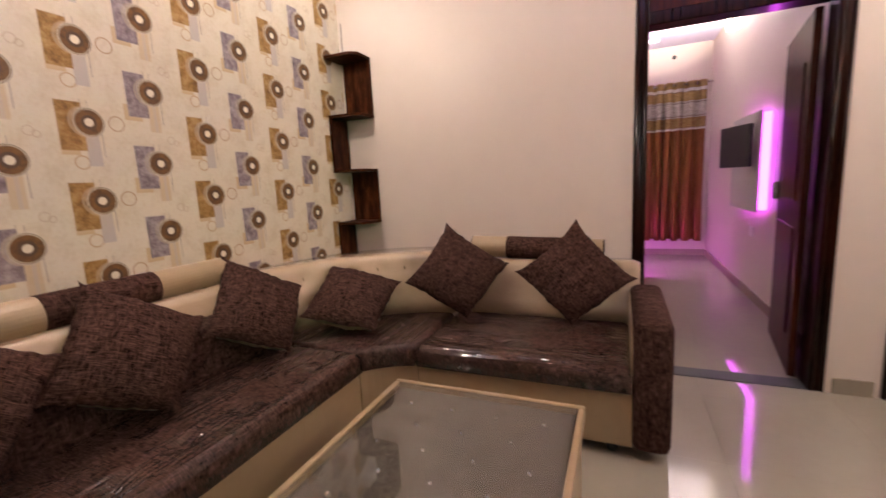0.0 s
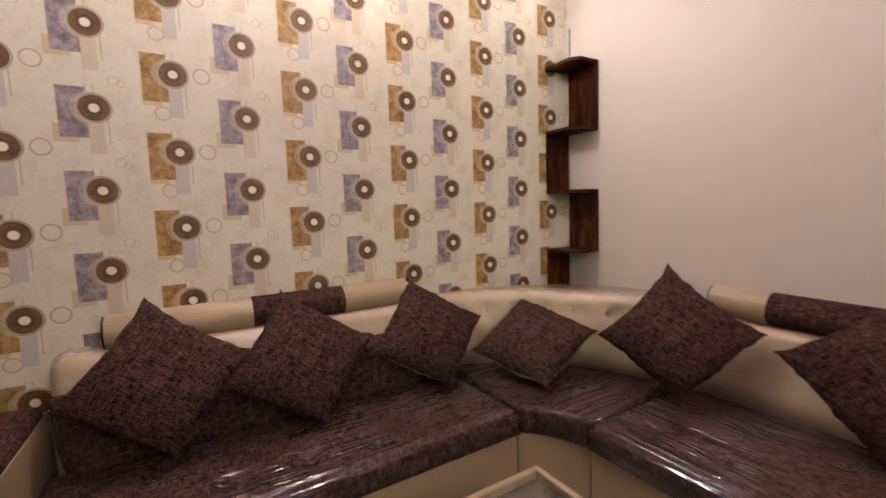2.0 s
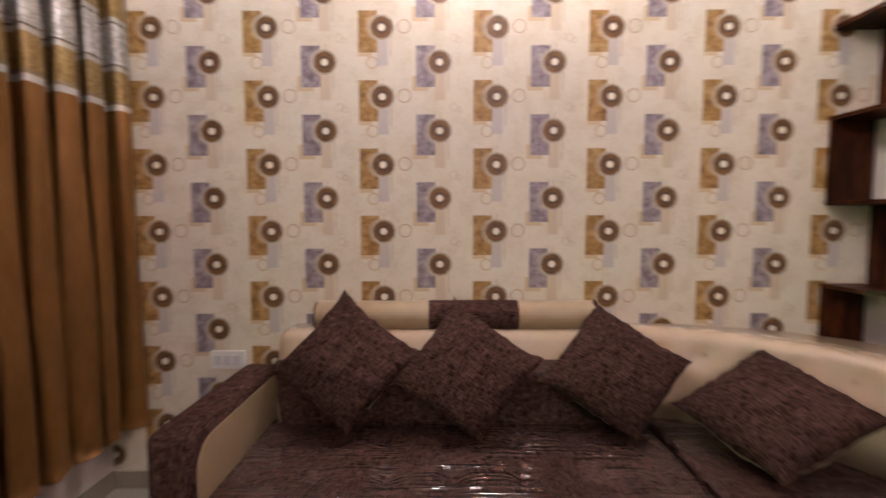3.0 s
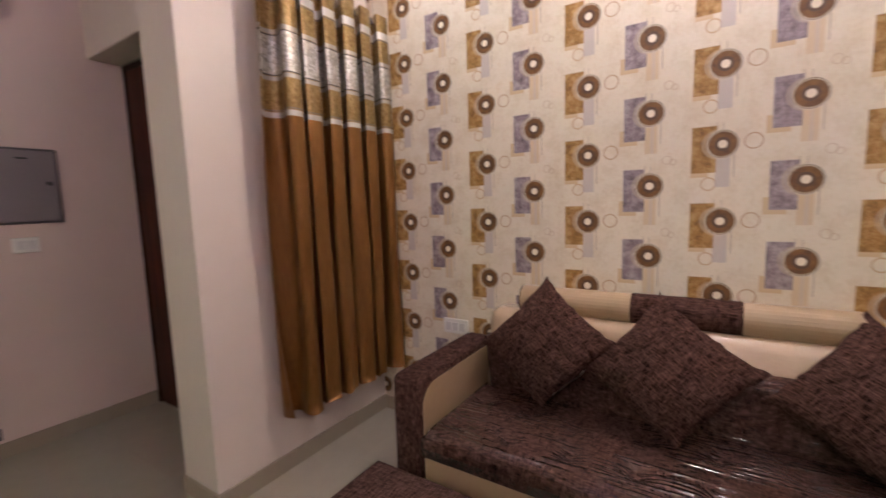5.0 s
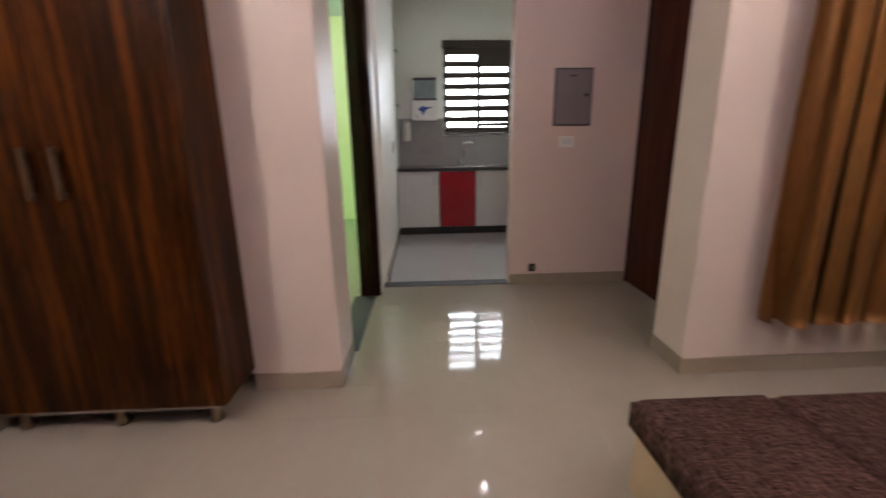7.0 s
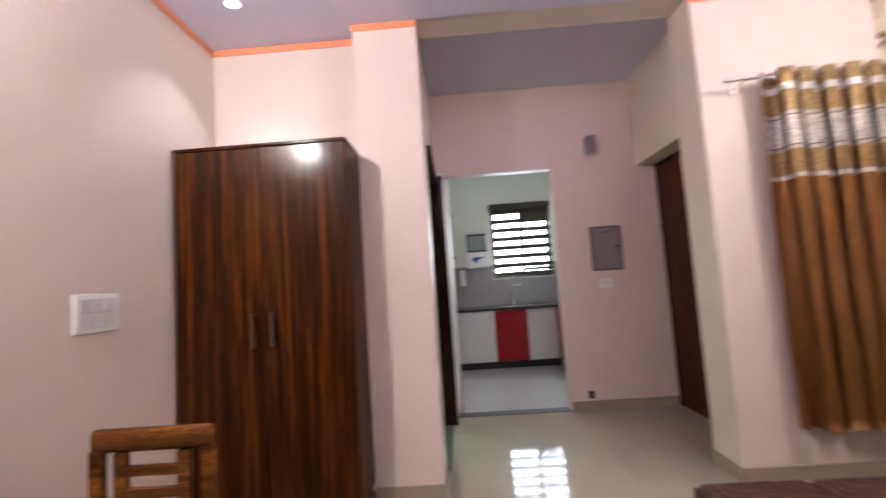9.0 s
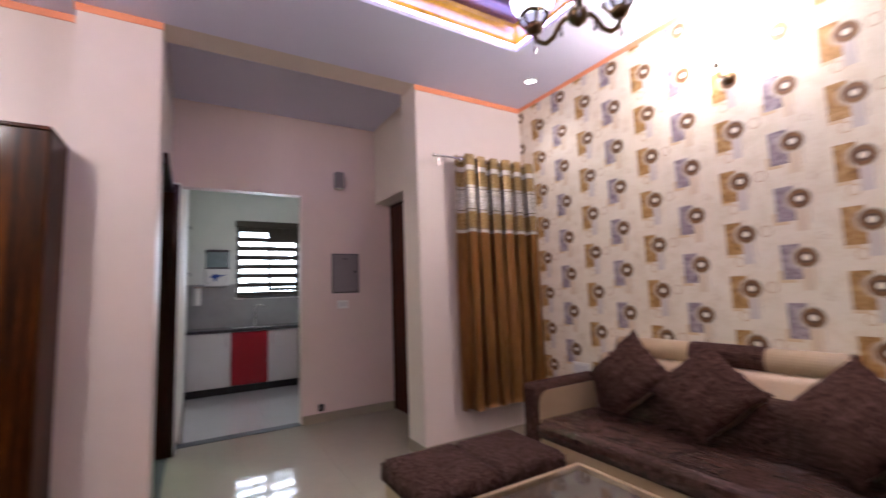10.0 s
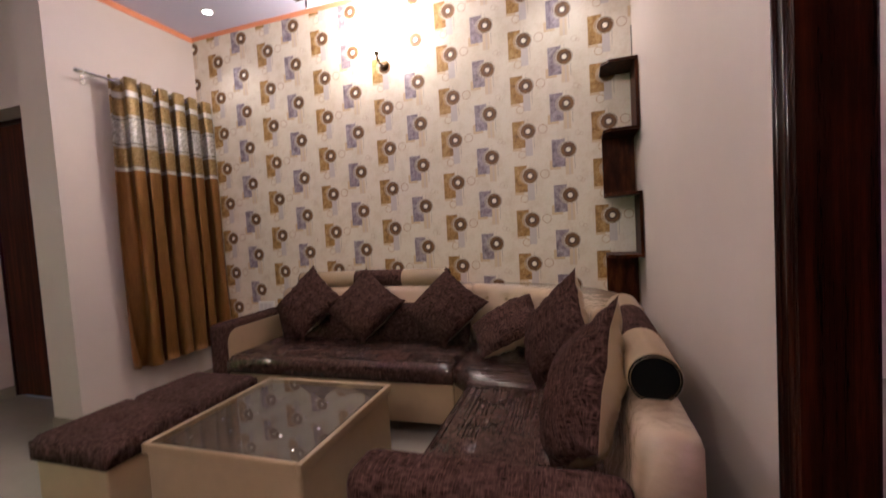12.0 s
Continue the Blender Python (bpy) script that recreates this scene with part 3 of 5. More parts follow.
def bezier(p0, p1, p2, n):
    return [tuple((1 - t) ** 2 * a + 2 * t * (1 - t) * b + t * t * c for a, b, c in zip(p0, p1, p2)) for t in (i / n for i in range(n + 1))]


def back_profile(length, thick=0.19, height=0.37, lean=0.05, buttons=6):
    """A leaning padded back along +x, front towards -y, standing on z = 0."""
    bm = bmesh.new()
    prof = [(0, 0), (0, height), (-0.008, height + 0.012), (-thick * 0.55, height + 0.015), (-thick * 0.78, height + 0.004), (-thick * 0.87, height - 0.03), (-thick + 0.01, height * 0.55), (-thick - lean * 0.3, height * 0.3), (-thick - lean * 0.4, 0)]
    nx = max(8, int(length / 0.03))
    rows = []
    for i in range(nx + 1):
        x = length * i / nx
        edge = min(i, nx - i) / nx * length
        sh = 0.012 * max(0, 1 - edge / 0.03)
        row = []
        for y, z in prof:
            d = 0
            if y < -thick * 0.6:
                for b in range(buttons):
                    bx = length * (b + 0.5) / buttons
                    d += 0.022 * math.exp(-((x - bx) ** 2 + (z - height * 0.72) ** 2) / 0.035 ** 2)
            row.append(bm.verts.new((x, min(0, y + d + (sh if y < -0.02 else 0)), max(0, z - (sh if z > height * 0.5 else 0)))))
        rows.append(row)
    n = len(prof)
    for a, b in zip(rows, rows[1:]):
        for k in range(n):
            bm.faces.new((a[k], a[(k + 1) % n], b[(k + 1) % n], b[k]))
    bm.faces.new(rows[0][::-1])
    bm.faces.new(rows[-1])
    bmesh.ops.recalc_face_normals(bm, faces=bm.faces[:])
    return bm


def bolster(parent, length, dark0, dark1, r=0.065):
    """A roll along +x: cream, a brown band, cream, with dark end discs."""
    def run(a, b, rr):
        return moved(lathe([(rr - 0.008, 0), (rr, 0.006), (rr, b - a - 0.006), (rr - 0.008, b - a)], 28), Matrix.Translation((a, 0, 0)) @ Matrix.Rotation(radians(90), 4, "Y"))
    body = part("bolster", run(0, length, r), leather, parent, "cream leatherette roll", smooth=False)
    part("band", run(dark0, dark1, r + 0.002), fabric, body, "brown woven band")
    for x, s in ((-0.002, 0), (length - 0.004, 0)):
        part("end_disc", run(x, x + 0.006, r - 0.003), felt, body, "black end disc")
    return body


def smooth_part(*a, **k):
    return part(*a, **k, smooth=True)


# ---- doors ----
def door(name, label, axis, at, a0, a1, z1, depth, face, transom=0.0, leaf=None, w=0.07):
    """A frame in an opening; face: how far it stands proud of the wall on each side."""
    top = tagged(new(name), label, "door", kind="structure")
    lo, hi = at - face, at + depth + face

    def bar(n, p, q, za, zb, mat=frame_wood, l0=None, l1=None, lab=""):
        l, h = (lo if l0 is None else l0), (hi if l1 is None else l1)
        part(n, soft_box(*(((p, l, za), (q, h, zb)) if axis == "y" else ((l, p, za), (h, q, zb))), 0.006), mat, top, lab)

    bar("jamb", a0, a0 + w, 0, z1 + transom)
    bar("jamb", a1 - w, a1, 0, z1 + transom)
    bar("head", a0 + w, a1 - w, z1 - w, z1)
    if axis == "y":
        for q in (a0 + 0.012, a0 + w - 0.014, a1 - w + 0.014, a1 - 0.012):
            part("bead", tube([(q, lo, 0.0), (q, lo, 1.0), (q, lo, z1 + transom)], 0.007, 8), frame_wood, top, smooth=True)
    if transom:
        bar("head", a0 + w, a1 - w, z1 + transom - w, z1 + transom)
        bar("transom_panel", a0 + w, a1 - w, z1, z1 + transom - w, leaf_wood, at + depth * 0.4, at + depth * 0.6, "dark panel over the door")
    if leaf:
        mid = leaf
        bar("leaf", a0 + w + 0.003, a1 - w - 0.003, 0.008, z1 - w - 0.003, leaf_wood, mid, mid + 0.035, "brown veneered door leaf")
    return top


bed_door = door("door_1", "dark polished wooden door frame with the door standing open", "y", YN, 1.945, 2.895, 2.06, T, 0.004, transom=0.40)
leaf = part("leaf", soft_box((0, 0, 0.008), (0.80, 0.035, 1.985), 0.004), leaf_wood, bed_door, "brown veneered door standing open")
leaf.matrix_world = pose(2.812, YN + T + 0.02, 0, 0, 0, 81.5)
for za, zb in ((0.22, 0.85), (1.0, 1.75)):
    p = part("panel", soft_box((0.13, -0.008, za), (0.67, 0.043, zb), 0.006), leaf_wood, leaf)
hb = part("handle", soft_box((0.70, 0.035, 0.98), (0.74, 0.075, 1.10), 0.012), steel, leaf, "steel door handle")
hb2 = part("handle", soft_box((0.70, -0.04, 0.98), (0.74, 0.0, 1.10), 0.012), steel, leaf, "steel door handle")
door("door_2", "dark wooden door, closed", "y", YN, 3.12, 4.04, 2.06, T, 0.018, transom=0.40, leaf=YN + 0.05)
door("door_3", "brown wooden door set back in the passage wall, closed", "x", 0.675, -1.455, -0.42, 2.248, 0.05, 0.0, leaf=0.685, w=0.035)
green_door = tagged(new("door_4"), "dark wooden door frame into the green bedroom, open", "door", kind="structure")
part("jamb", soft_box((2.757, -1.335, 0), (2.912, -1.252, 2.25), 0.008), frame_wood, green_door)
part("jamb", soft_box((2.855, -0.43, 0), (2.912, -0.362, 2.25), 0.008), frame_wood, green_door)
part("head", soft_box((2.80, -1.252, 2.17), (2.912, -0.362, 2.25), 0.008), frame_wood, green_door)

# ---- sofa ----
SOFA = "corner sofa pieces"
west = thing("sofa_section", "brown chenille and cream leatherette sofa section wrapped in clear film", "sofa", group=SOFA)
west_seat = smooth_part("seat", pad(0.16, 0.725, 0.818, 2.398, 0.308, 0.415, 0.03, button_grid(0.24, 0.70, 0.80, 2.38, 2, 7), 0.026, 0.04), wrapped_fabric, west, "brown woven seat in plastic film")
part("base", soft_box((0.02, 0.817, 0.06), (0.705, 2.398, 0.308), 0.01), leather, west, "cream leatherette base")
b = smooth_part("backrest", back_profile(1.525), wrapped_leather, west, "cream leatherette backrest")
b.matrix_world = pose(0.012, 0.86, 0.405, 0, 0, 90)
# Dark pad added low on the back; its colour deepens shade behind cushions.
smooth_part("back_cushion", moved(pad(-0.76, 0.76, -0.15, 0.15, -0.035, 0.035, 0.03, button_grid(-0.76, 0.76, -0.15, 0.15, 6, 1), 0.02), Matrix.Translation((0.212, 1.625, 0.525)) @ Matrix.Rotation(radians(90), 4, "Z") @ Matrix.Rotation(radians(-80), 4, "X") @ Matrix.Rotation(radians(180), 4, "Y")), wrapped_fabric, west, "brown woven back cushion in plastic film")
r = bolster(west, 1.215, 0.485, 0.88)
r.matrix_world = pose(0.085, 1.0, 0.838, 0, 0, 90)


def arm_panel(length, z0, z1, t=0.006):
    """Cream side panel with one rounded upper corner, along +x, thick in y."""
    pts = [(0, z0), (length, z0), (length, z1 - 0.09)] + [(length - 0.09 + 0.09 * math.cos(a), z1 - 0.09 + 0.09 * math.sin(a)) for a in (0.3, 0.6, 0.9, 1.2, 1.57)] + [(0, z1)]
    bm = extrude_outline(pts, -t, 0, 0.002, 1)
    return moved(bm, Matrix.Rotation(radians(90), 4, "X"))


def seat_buttons(seat, places, z):
    """Covered buttons sunk into a padded top."""
    for x, y in places:
        part("button", moved(lathe([(0.011, 0), (0.013, 0.003), (0.009, 0.007), (0.001, 0.008)], 10), Matrix.Translation((x, y, z))), fabric, seat, smooth=True)


def armrest(parent, m):
    """An upright arm along +x (front), 0.15 wide in y, inner side at y = 0.15."""
    a = smooth_part("armrest", soft_box((0, 0, 0.05), (0.66, 0.15, 0.625), 0.04, 5), fabric, parent, "brown woven armrest")
    a.matrix_world = m
    q = part("side_panel", arm_panel(0.64, 0.08, 0.585), leather, a, "cream leatherette panel")
    q.location = (0, 0.149, 0)
    return a


armrest(west, pose(0.06, 0.665, 0))
seat_buttons(west_seat, button_grid(0.24, 0.70, 0.80, 2.38, 2, 7), 0.391)
for x, y in ((0.1, 0.70), (0.62, 0.70), (0.1, 2.3), (0.62, 2.3)):
    part("foot", moved(lathe([(0.02, 0), (0.026, 0.01), (0.022, 0.07)], 12), Matrix.Translation((x, y, 0))), black, west)

corner = thing("sofa_corner", "curved corner sofa piece with buttoned cream back in clear film", "sofa", group=SOFA)
front = bezier((0.725, 2.411), (0.80, 2.50), (0.938, 2.535), 8)
smooth_part("seat", extrude_outline([(0.10, 2.411), *front, (0.938, 3.10), (0.5, 3.10), (0.10, 2.7)], 0.308, 0.418, 0.028, 4), wrapped_fabric, corner, "brown woven seat in plastic film")
fr2 = bezier((0.705, 2.402), (0.79, 2.52), (0.945, 2.555), 8)
part("base", extrude_outline([(0.02, 2.402), *fr2, (0.945, 3.30), (0.3, 3.30), (0.02, 3.05)], 0.06, 0.308, 0), leather, corner, "cream leatherette base")


def corner_back():
    """The curved back with its flat top shelf behind, buttoned on the hollow face."""
    bm = bmesh.new()
    n = 36
    arc = bezier((0.165, 2.385), (0.25, 2.92), (0.945, 3.10), n)
    rim = bezier((0.01, 2.385), (0.06, 3.36), (0.945, 3.36), n)
    lv = [(0.0, 0.41), (0.0, 0.48), (0.0, 0.52), (0.005, 0.56), (0.012, 0.60), (0.02, 0.64), (0.028, 0.67), (0.035, 0.70), (0.042, 0.725), (0.05, 0.745), (0.06, 0.765), (0.075, 0.778), (0.11, 0.785)]
    cols = []
    for i in range(n + 1):
        a, b = Vector((*arc[i], 0)), Vector((*rim[i], 0))
        d = (b - a).normalized()
        col = []
        for o, z in lv:
            dim = 0
            for k in range(7):
                for zz in (0.56, 0.70):
                    s = (i / n - (k + (0.5 if zz > 0.6 else 1.0)) / 7.0) * 1.15
                    dim += 0.028 * math.exp(-(s * s + (z - zz) ** 2) / 0.035 ** 2)
            p = a + d * (o + dim)
            col.append(bm.verts.new((p.x, p.y, z)))
        col.append(bm.verts.new((b.x, b.y, 0.785)))
        col.append(bm.verts.new((b.x, b.y, 0.41)))
        cols.append(col)
    m = len(cols[0])
    for a, b in zip(cols, cols[1:]):
        for k in range(m):
            bm.faces.new((a[k], a[(k + 1) % m], b[(k + 1) % m], b[k]))
    bm.faces.new(cols[0][::-1])
    bm.faces.new(cols[-1])
    bmesh.ops.recalc_face_normals(bm, faces=bm.faces[:])
    return bm


cb = smooth_part("backrest", corner_back(), wrapped_leather, corner, "buttoned cream leatherette back")
for k in range(7):
    for zz, off in ((0.56, 1.0), (0.70, 0.5)):
        t = (k + off) / 7.0
        if t < 0.97:
            px, py = bezier((0.165, 2.385), (0.25, 2.92), (0.945, 3.10), 100)[int(t * 100)]
            part("button", moved(lathe([(0.006, 0), (0.012, 0.002), (0.009, 0.007), (0.001, 0.009)], 10), Matrix.Translation((px - 0.022, py + 0.045, zz)) @ Matrix.Rotation(radians(135), 4, "Z") @ Matrix.Rotation(radians(-90), 4, "X")), leather, cb)

for px, py in ((0.12, 2.5), (0.85, 3.2), (0.12, 3.0), (0.85, 2.65)):
    part("foot", moved(lathe([(0.02, 0), (0.026, 0.01), (0.022, 0.07)], 12), Matrix.Translation((px, py, 0))), black, corner)

north = thing("sofa_section", "brown and cream sofa section with one arm, in clear film", "sofa", group=SOFA)
north_seat = smooth_part("seat", pad(0.95, 1.935, 2.535, 3.18, 0.308, 0.415, 0.03, button_grid(1.0, 1.9, 2.58, 3.1, 4, 2), 0.024, 0.04), wrapped_fabric_across, north, "brown woven seat in plastic film")
part("base", soft_box((0.95, 2.55, 0.06), (1.94, 3.32, 0.308), 0.01), leather, north, "cream leatherette base")
b = smooth_part("backrest", back_profile(1.03, 0.15, 0.315, 0.10, buttons=4), wrapped_leather, north, "cream leatherette backrest")
b.matrix_world = pose(0.955, 3.325, 0.405)
seat_buttons(north_seat, button_grid(1.0, 1.9, 2.58, 3.1, 4, 2), 0.393)
r = bolster(north, 0.77, 0.215, 0.535)
r.matrix_world = pose(1.03, 3.265, 0.806, 0, 1.6, 0)
armrest(north, Matrix.Translation((2.085, 3.19, 0)) @ Matrix.Rotation(radians(-90), 4, "Z") @ Matrix.Diagonal((1, -1, 1, 1)) @ Matrix.Translation((0, 0, 0)))
for x, y in ((1.05, 2.62), (1.86, 2.62), (1.05, 3.25), (1.86, 3.25)):
    part("foot", moved(lathe([(0.02, 0), (0.026, 0.01), (0.022, 0.07)], 12), Matrix.Translation((x, y, 0))), black, north)


# ---- cushions ----
def cushion_half(side, bulge, sign, seed):
    """One face of a stuffed cushion: hollow sides, drawn-out corners, puckers along the seams."""
    bm = bmesh.new()
    n = 40
    grid = []
    for i in range(n + 1):
        row = []
        for j in range(n + 1):
            u, v = 2 * i / n - 1, 2 * j / n - 1
            ear = (abs(u) * abs(v)) ** 5
            x = u * (1 - 0.10 * (1 - v * v) ** 0.8 * u * u + 0.02 * ear) * side / 2
            y = v * (1 - 0.10 * (1 - u * u) ** 0.8 * v * v + 0.02 * ear) * side / 2
            sag = 0.075 * side * max(0.0, (-0.5 - (u + v) / 2) / 0.5) ** 1.4     # the corner it stands on is squashed
            x, y = x + sag, y + sag
            h = bulge * (max(0, 1 - u * u) * max(0, 1 - v * v)) ** 0.44
            rim = min(1, h / bulge * 2)
            h += 0.010 * rim * noise.noise(Vector((x * 9 + seed, y * 9, sign * 3.0)))
            edge = max(abs(u), abs(v)) ** 4
            along = u if abs(v) > abs(u) else v
            h += 0.016 * edge * (1 - edge) * 4 * rim * noise.noise(Vector((along * 8 + seed, edge * 0.6, sign * 1.7)))
            h -= 0.012 * rim * (abs(u * v)) ** 1.5 * (1 + noise.noise(Vector((u * 7, v * 7, seed))))
            x += 0.007 * edge * noise.noise(Vector((v * 6, seed, 4.1)))
            y += 0.007 * edge * noise.noise(Vector((u * 6, seed, 7.3)))
            lift = 0.010 * edge * noise.noise(Vector((u * 1.7 + seed, v * 1.7, 2.2)))
            row.append(bm.verts.new((x, y, sign * h + lift)))
        grid.append(row)
    for i in range(n):
        for j in range(n):
            q = (grid[i][j], grid[i + 1][j], grid[i + 1][j + 1], grid[i][j + 1])
            bm.faces.new(q if sign > 0 else q[::-1])
    return bm


def cushion(centre, right, up, label, side=0.435, seed=0, plump=0.095):
    """A square cushion; right and up run along its diagonals."""
    u, v = Vector(right).normalized(), Vector(up)
    n = u.cross(v).normalized()
    v = n.cross(u)
    m = Matrix((u, v, n)).transposed().to_4x4() @ Matrix.Rotation(radians(45), 4, "Z")
    top = thing("cushion", label, "cushion", Matrix.Translation(centre) @ m, "cushions on the sofa")
    smooth_part("front_cover", cushion_half(side, plump, 1, seed), cushion_fabric, top, "brown cross-woven cover")
    smooth_part("back_cover", cushion_half(side, plump * 0.95, -1, seed), leather, top, "cream cover")
    return top


ON = "brown woven cushion, cream back, on its corner "
cushion((0.27, 1.165, 0.69), (0.0, 0.605, 0.08), (-0.28, -0.145, 0.475), ON + "beside the armrest", seed=1)
cushion((0.29, 1.645, 0.665), (-0.05, 0.60, 0.07), (-0.27, -0.12, 0.465), ON + "leaning on the back", seed=7)
cushion((0.27, 2.235, 0.655), (0.0, 0.595, 0.07), (-0.30, 0.03, 0.464), ON + "beside the corner piece", seed=13)
cushion((0.50, 2.68, 0.59), (0.788, 1.154, 0.217), (-1.064, 0.591, 0.721), "brown woven cushion slumped in the sofa corner", 0.435, seed=19)
cushion((1.02, 2.985, 0.69), (0.485, 0.28, 0.06), (-0.205, 0.152, 0.506), ON + "beside the corner piece", 0.435, seed=25)
cushion((1.655, 3.085, 0.675), (0.63, 0.07, -0.03), (0.03, 0.21, 0.53), ON + "beside the armrest", 0.44, seed=31)

# ---- coffee table ----
table = thing("coffee_table", "square cream leatherette coffee table with glass over a buttoned grey panel", "table")
TX0, TX1, TY0, TY1, TZ = 1.050, 1.780, 1.447, 2.180, 0.427
part("body", soft_box((TX0 + 0.012, TY0 + 0.012, 0.035), (TX1 - 0.012, TY1 - 0.012, 0.39), 0.012, 3), leather, table, "cream leatherette box")
R = 0.022
for a, b in (((TX0, TY0), (TX1, TY0 + R)), ((TX0, TY1 - R), (TX1, TY1)), ((TX0, TY0 + R), (TX0 + R, TY1 - R)), ((TX1 - R, TY0 + R), (TX1, TY1 - R))):
    part("rim", soft_box((*a, 0.385), (*b, TZ), 0.006, 2), leather, table, "cream leatherette rim")
grey_fabric = fabric_material("grey_brown_suede", (0.060, 0.046, 0.037), (0.165, 0.132, 0.108))
dots = [(x, y) for j in range(5) for i, y in [(j, TY0 + 0.12 + j * 0.123)] for x in [TX0 + 0.12 + k * 0.163 + (0.08 if j % 2 else 0) for k in range(4 if j % 2 == 0 else 3)]]
tp = smooth_part("buttoned_panel", pad(TX0 + R, TX1 - R, TY0 + R, TY1 - R, 0.385, 0.404, 0.01, dots, 0.012, 0.04, 0.015), grey_fabric, table, "grey-brown buttoned panel under the glass")
for x, y in dots:
    part("crystal_button", moved(lathe([(0.004, 0), (0.010, 0.003), (0.006, 0.008), (0.001, 0.009)], 8), Matrix.Translation((x, y, 0.394))), crystal, tp, "clear crystal button")
gl = part("glass_top", soft_box((TX0 + R + 0.002, TY0 + R + 0.002, 0.4165), (TX1 - R - 0.002, TY1 - R - 0.002, 0.4245), 0.002, 1), clear, table, "clear glass top")
gl.visible_shadow = False
for x in (TX0 + 0.06, TX1 - 0.06):
    for y in (TY0 + 0.06, TY1 - 0.06):
        part("foot", moved(lathe([(0.02, 0), (0.025, 0.006), (0.022, 0.04)], 12), Matrix.Translation((x, y, 0))), black, table)


# ---- ottomans ----
def ottoman(x0, x1, y0, y1, label):
    top = thing("ottoman", label, "stool", Matrix.Translation(((x0 + x1) / 2, (y0 + y1) / 2, 0)), "ottomans beside the table")
    w, d = (x1 - x0) / 2, (y1 - y0) / 2
    smooth_part("seat", pad(-w, w, -d, d, 0.268, 0.372, 0.022, [(0, 0)], 0.028, 0.04), ottoman_fabric, top, "brown woven seat with one button")
    part("base", soft_box((-w + 0.015, -d + 0.015, 0.03), (w - 0.015, d - 0.015, 0.268), 0.008), leather, top, "cream leatherette base")
    for sx in (-1, 1):
        for sy in (-1, 1):
            part("foot", moved(lathe([(0.018, 0), (0.022, 0.005), (0.02, 0.035)], 10), Matrix.Translation((sx * (w - 0.05), sy * (d - 0.05), 0))), black, top)
    return top


ottoman(0.885, 1.305, 0.73, 1.205, "brown woven ottoman with cream base beside the sofa arm")
ottoman(1.311, 1.755, 0.72, 1.195, "brown woven ottoman with cream base beside the coffee table")

# ---- corner shelf ----
shelf = thing("corner_shelf", "dark walnut zigzag corner shelf fixed where the two walls meet", "shelf")
W, B = 0.250, 0.018
LV = (2.103, 1.71, 1.335, 0.965, 0.585)


for z in LV:
    part("shelf_board", extrude_outline([(0.004, YN - 0.004), (0.004, YN - 0.20), (0.20, YN - 0.20), (W, YN - 0.16), (W, YN - 0.004)], z - B, z, 0.001, 1), shelf_wood, shelf)
for i, z in enumerate(LV[:4]):
    z_low = LV[i + 1] if i < 3 else 0.585
    if i % 2 == 0:
        part("upright", soft_box((0.03, YN - 0.004 - B, z_low), (W, YN - 0.004, z - B), 0.001, 1), shelf_wood, shelf)
    else:
        part("upright", soft_box((0.004, YN - 0.20, z_low), (0.004 + B, YN - 0.01, z - B), 0.001, 1), shelf_wood, shelf)


cable = thing("cable", "thin dark cable running up the corner above the shelf", "cable")
part("wire", tube([(0.03, YN - 0.006, 2.085), (0.028, YN - 0.006, 2.2), (0.03, YN - 0.006, 2.36)], 0.003, 6), black, cable)

# ---- curtains ----
def curtain_cloth(x0, x1, z0, z1, folds, amp, seed=0, squeeze=0.0):
    """Pleated cloth along x, hanging from z1 to z0, y about 0."""
    bm = bmesh.new()
    nx, nz = folds * 20, 30
    grid = []
    for i in range(nx + 1):
        s = i / nx
        row = []
        for j in range(nz + 1):
            h = j / nz
            bend = 0.045 * math.sin(2 * math.pi * s) * noise.noise(Vector((seed, s * 4, 0.3))) + 0.02 * noise.noise(Vector((s * 9, seed, h * 0.8)))
            ph = 2 * math.pi * folds * (s + bend * (1.6 - h))
            deep = 0.85 + 0.45 * noise.noise(Vector((s * 5.3, 2.0 + seed, h * 0.7)))
            wob = 0.35 * noise.noise(Vector((s * 7 + seed, h * 1.6, 0))) * (1 - h)
            crest = 1 - 2.0 * (0.5 - 0.5 * math.sin(ph + wob * 3)) ** 1.5
            y = amp * deep * (0.75 + 0.35 * (1 - h)) * (crest + 0.15 * math.sin(2.6 * ph + 4 * wob + seed) * (1 - h)) + 0.012 * noise.noise(Vector((s * 12, h * 3, seed)))
            x = x0 + (x1 - x0) * (s - squeeze * (1 - h) * (s - 0.5)) - 0.026 * math.sin(2 * ph) + 0.012 * wob
            z = z0 + (z1 - z0) * h + (0.008 * math.sin(ph) if j == 0 else 0)
            row.append(bm.verts.new((x, y, z)))
        grid.append(row)
    for i in range(nx):
        for j in range(nz):
            bm.faces.new((grid[i][j], grid[i + 1][j], grid[i + 1][j + 1], grid[i][j + 1]))
    bmesh.ops.solidify(bm, geom=bm.faces[:], thickness=0.002)
    return bm


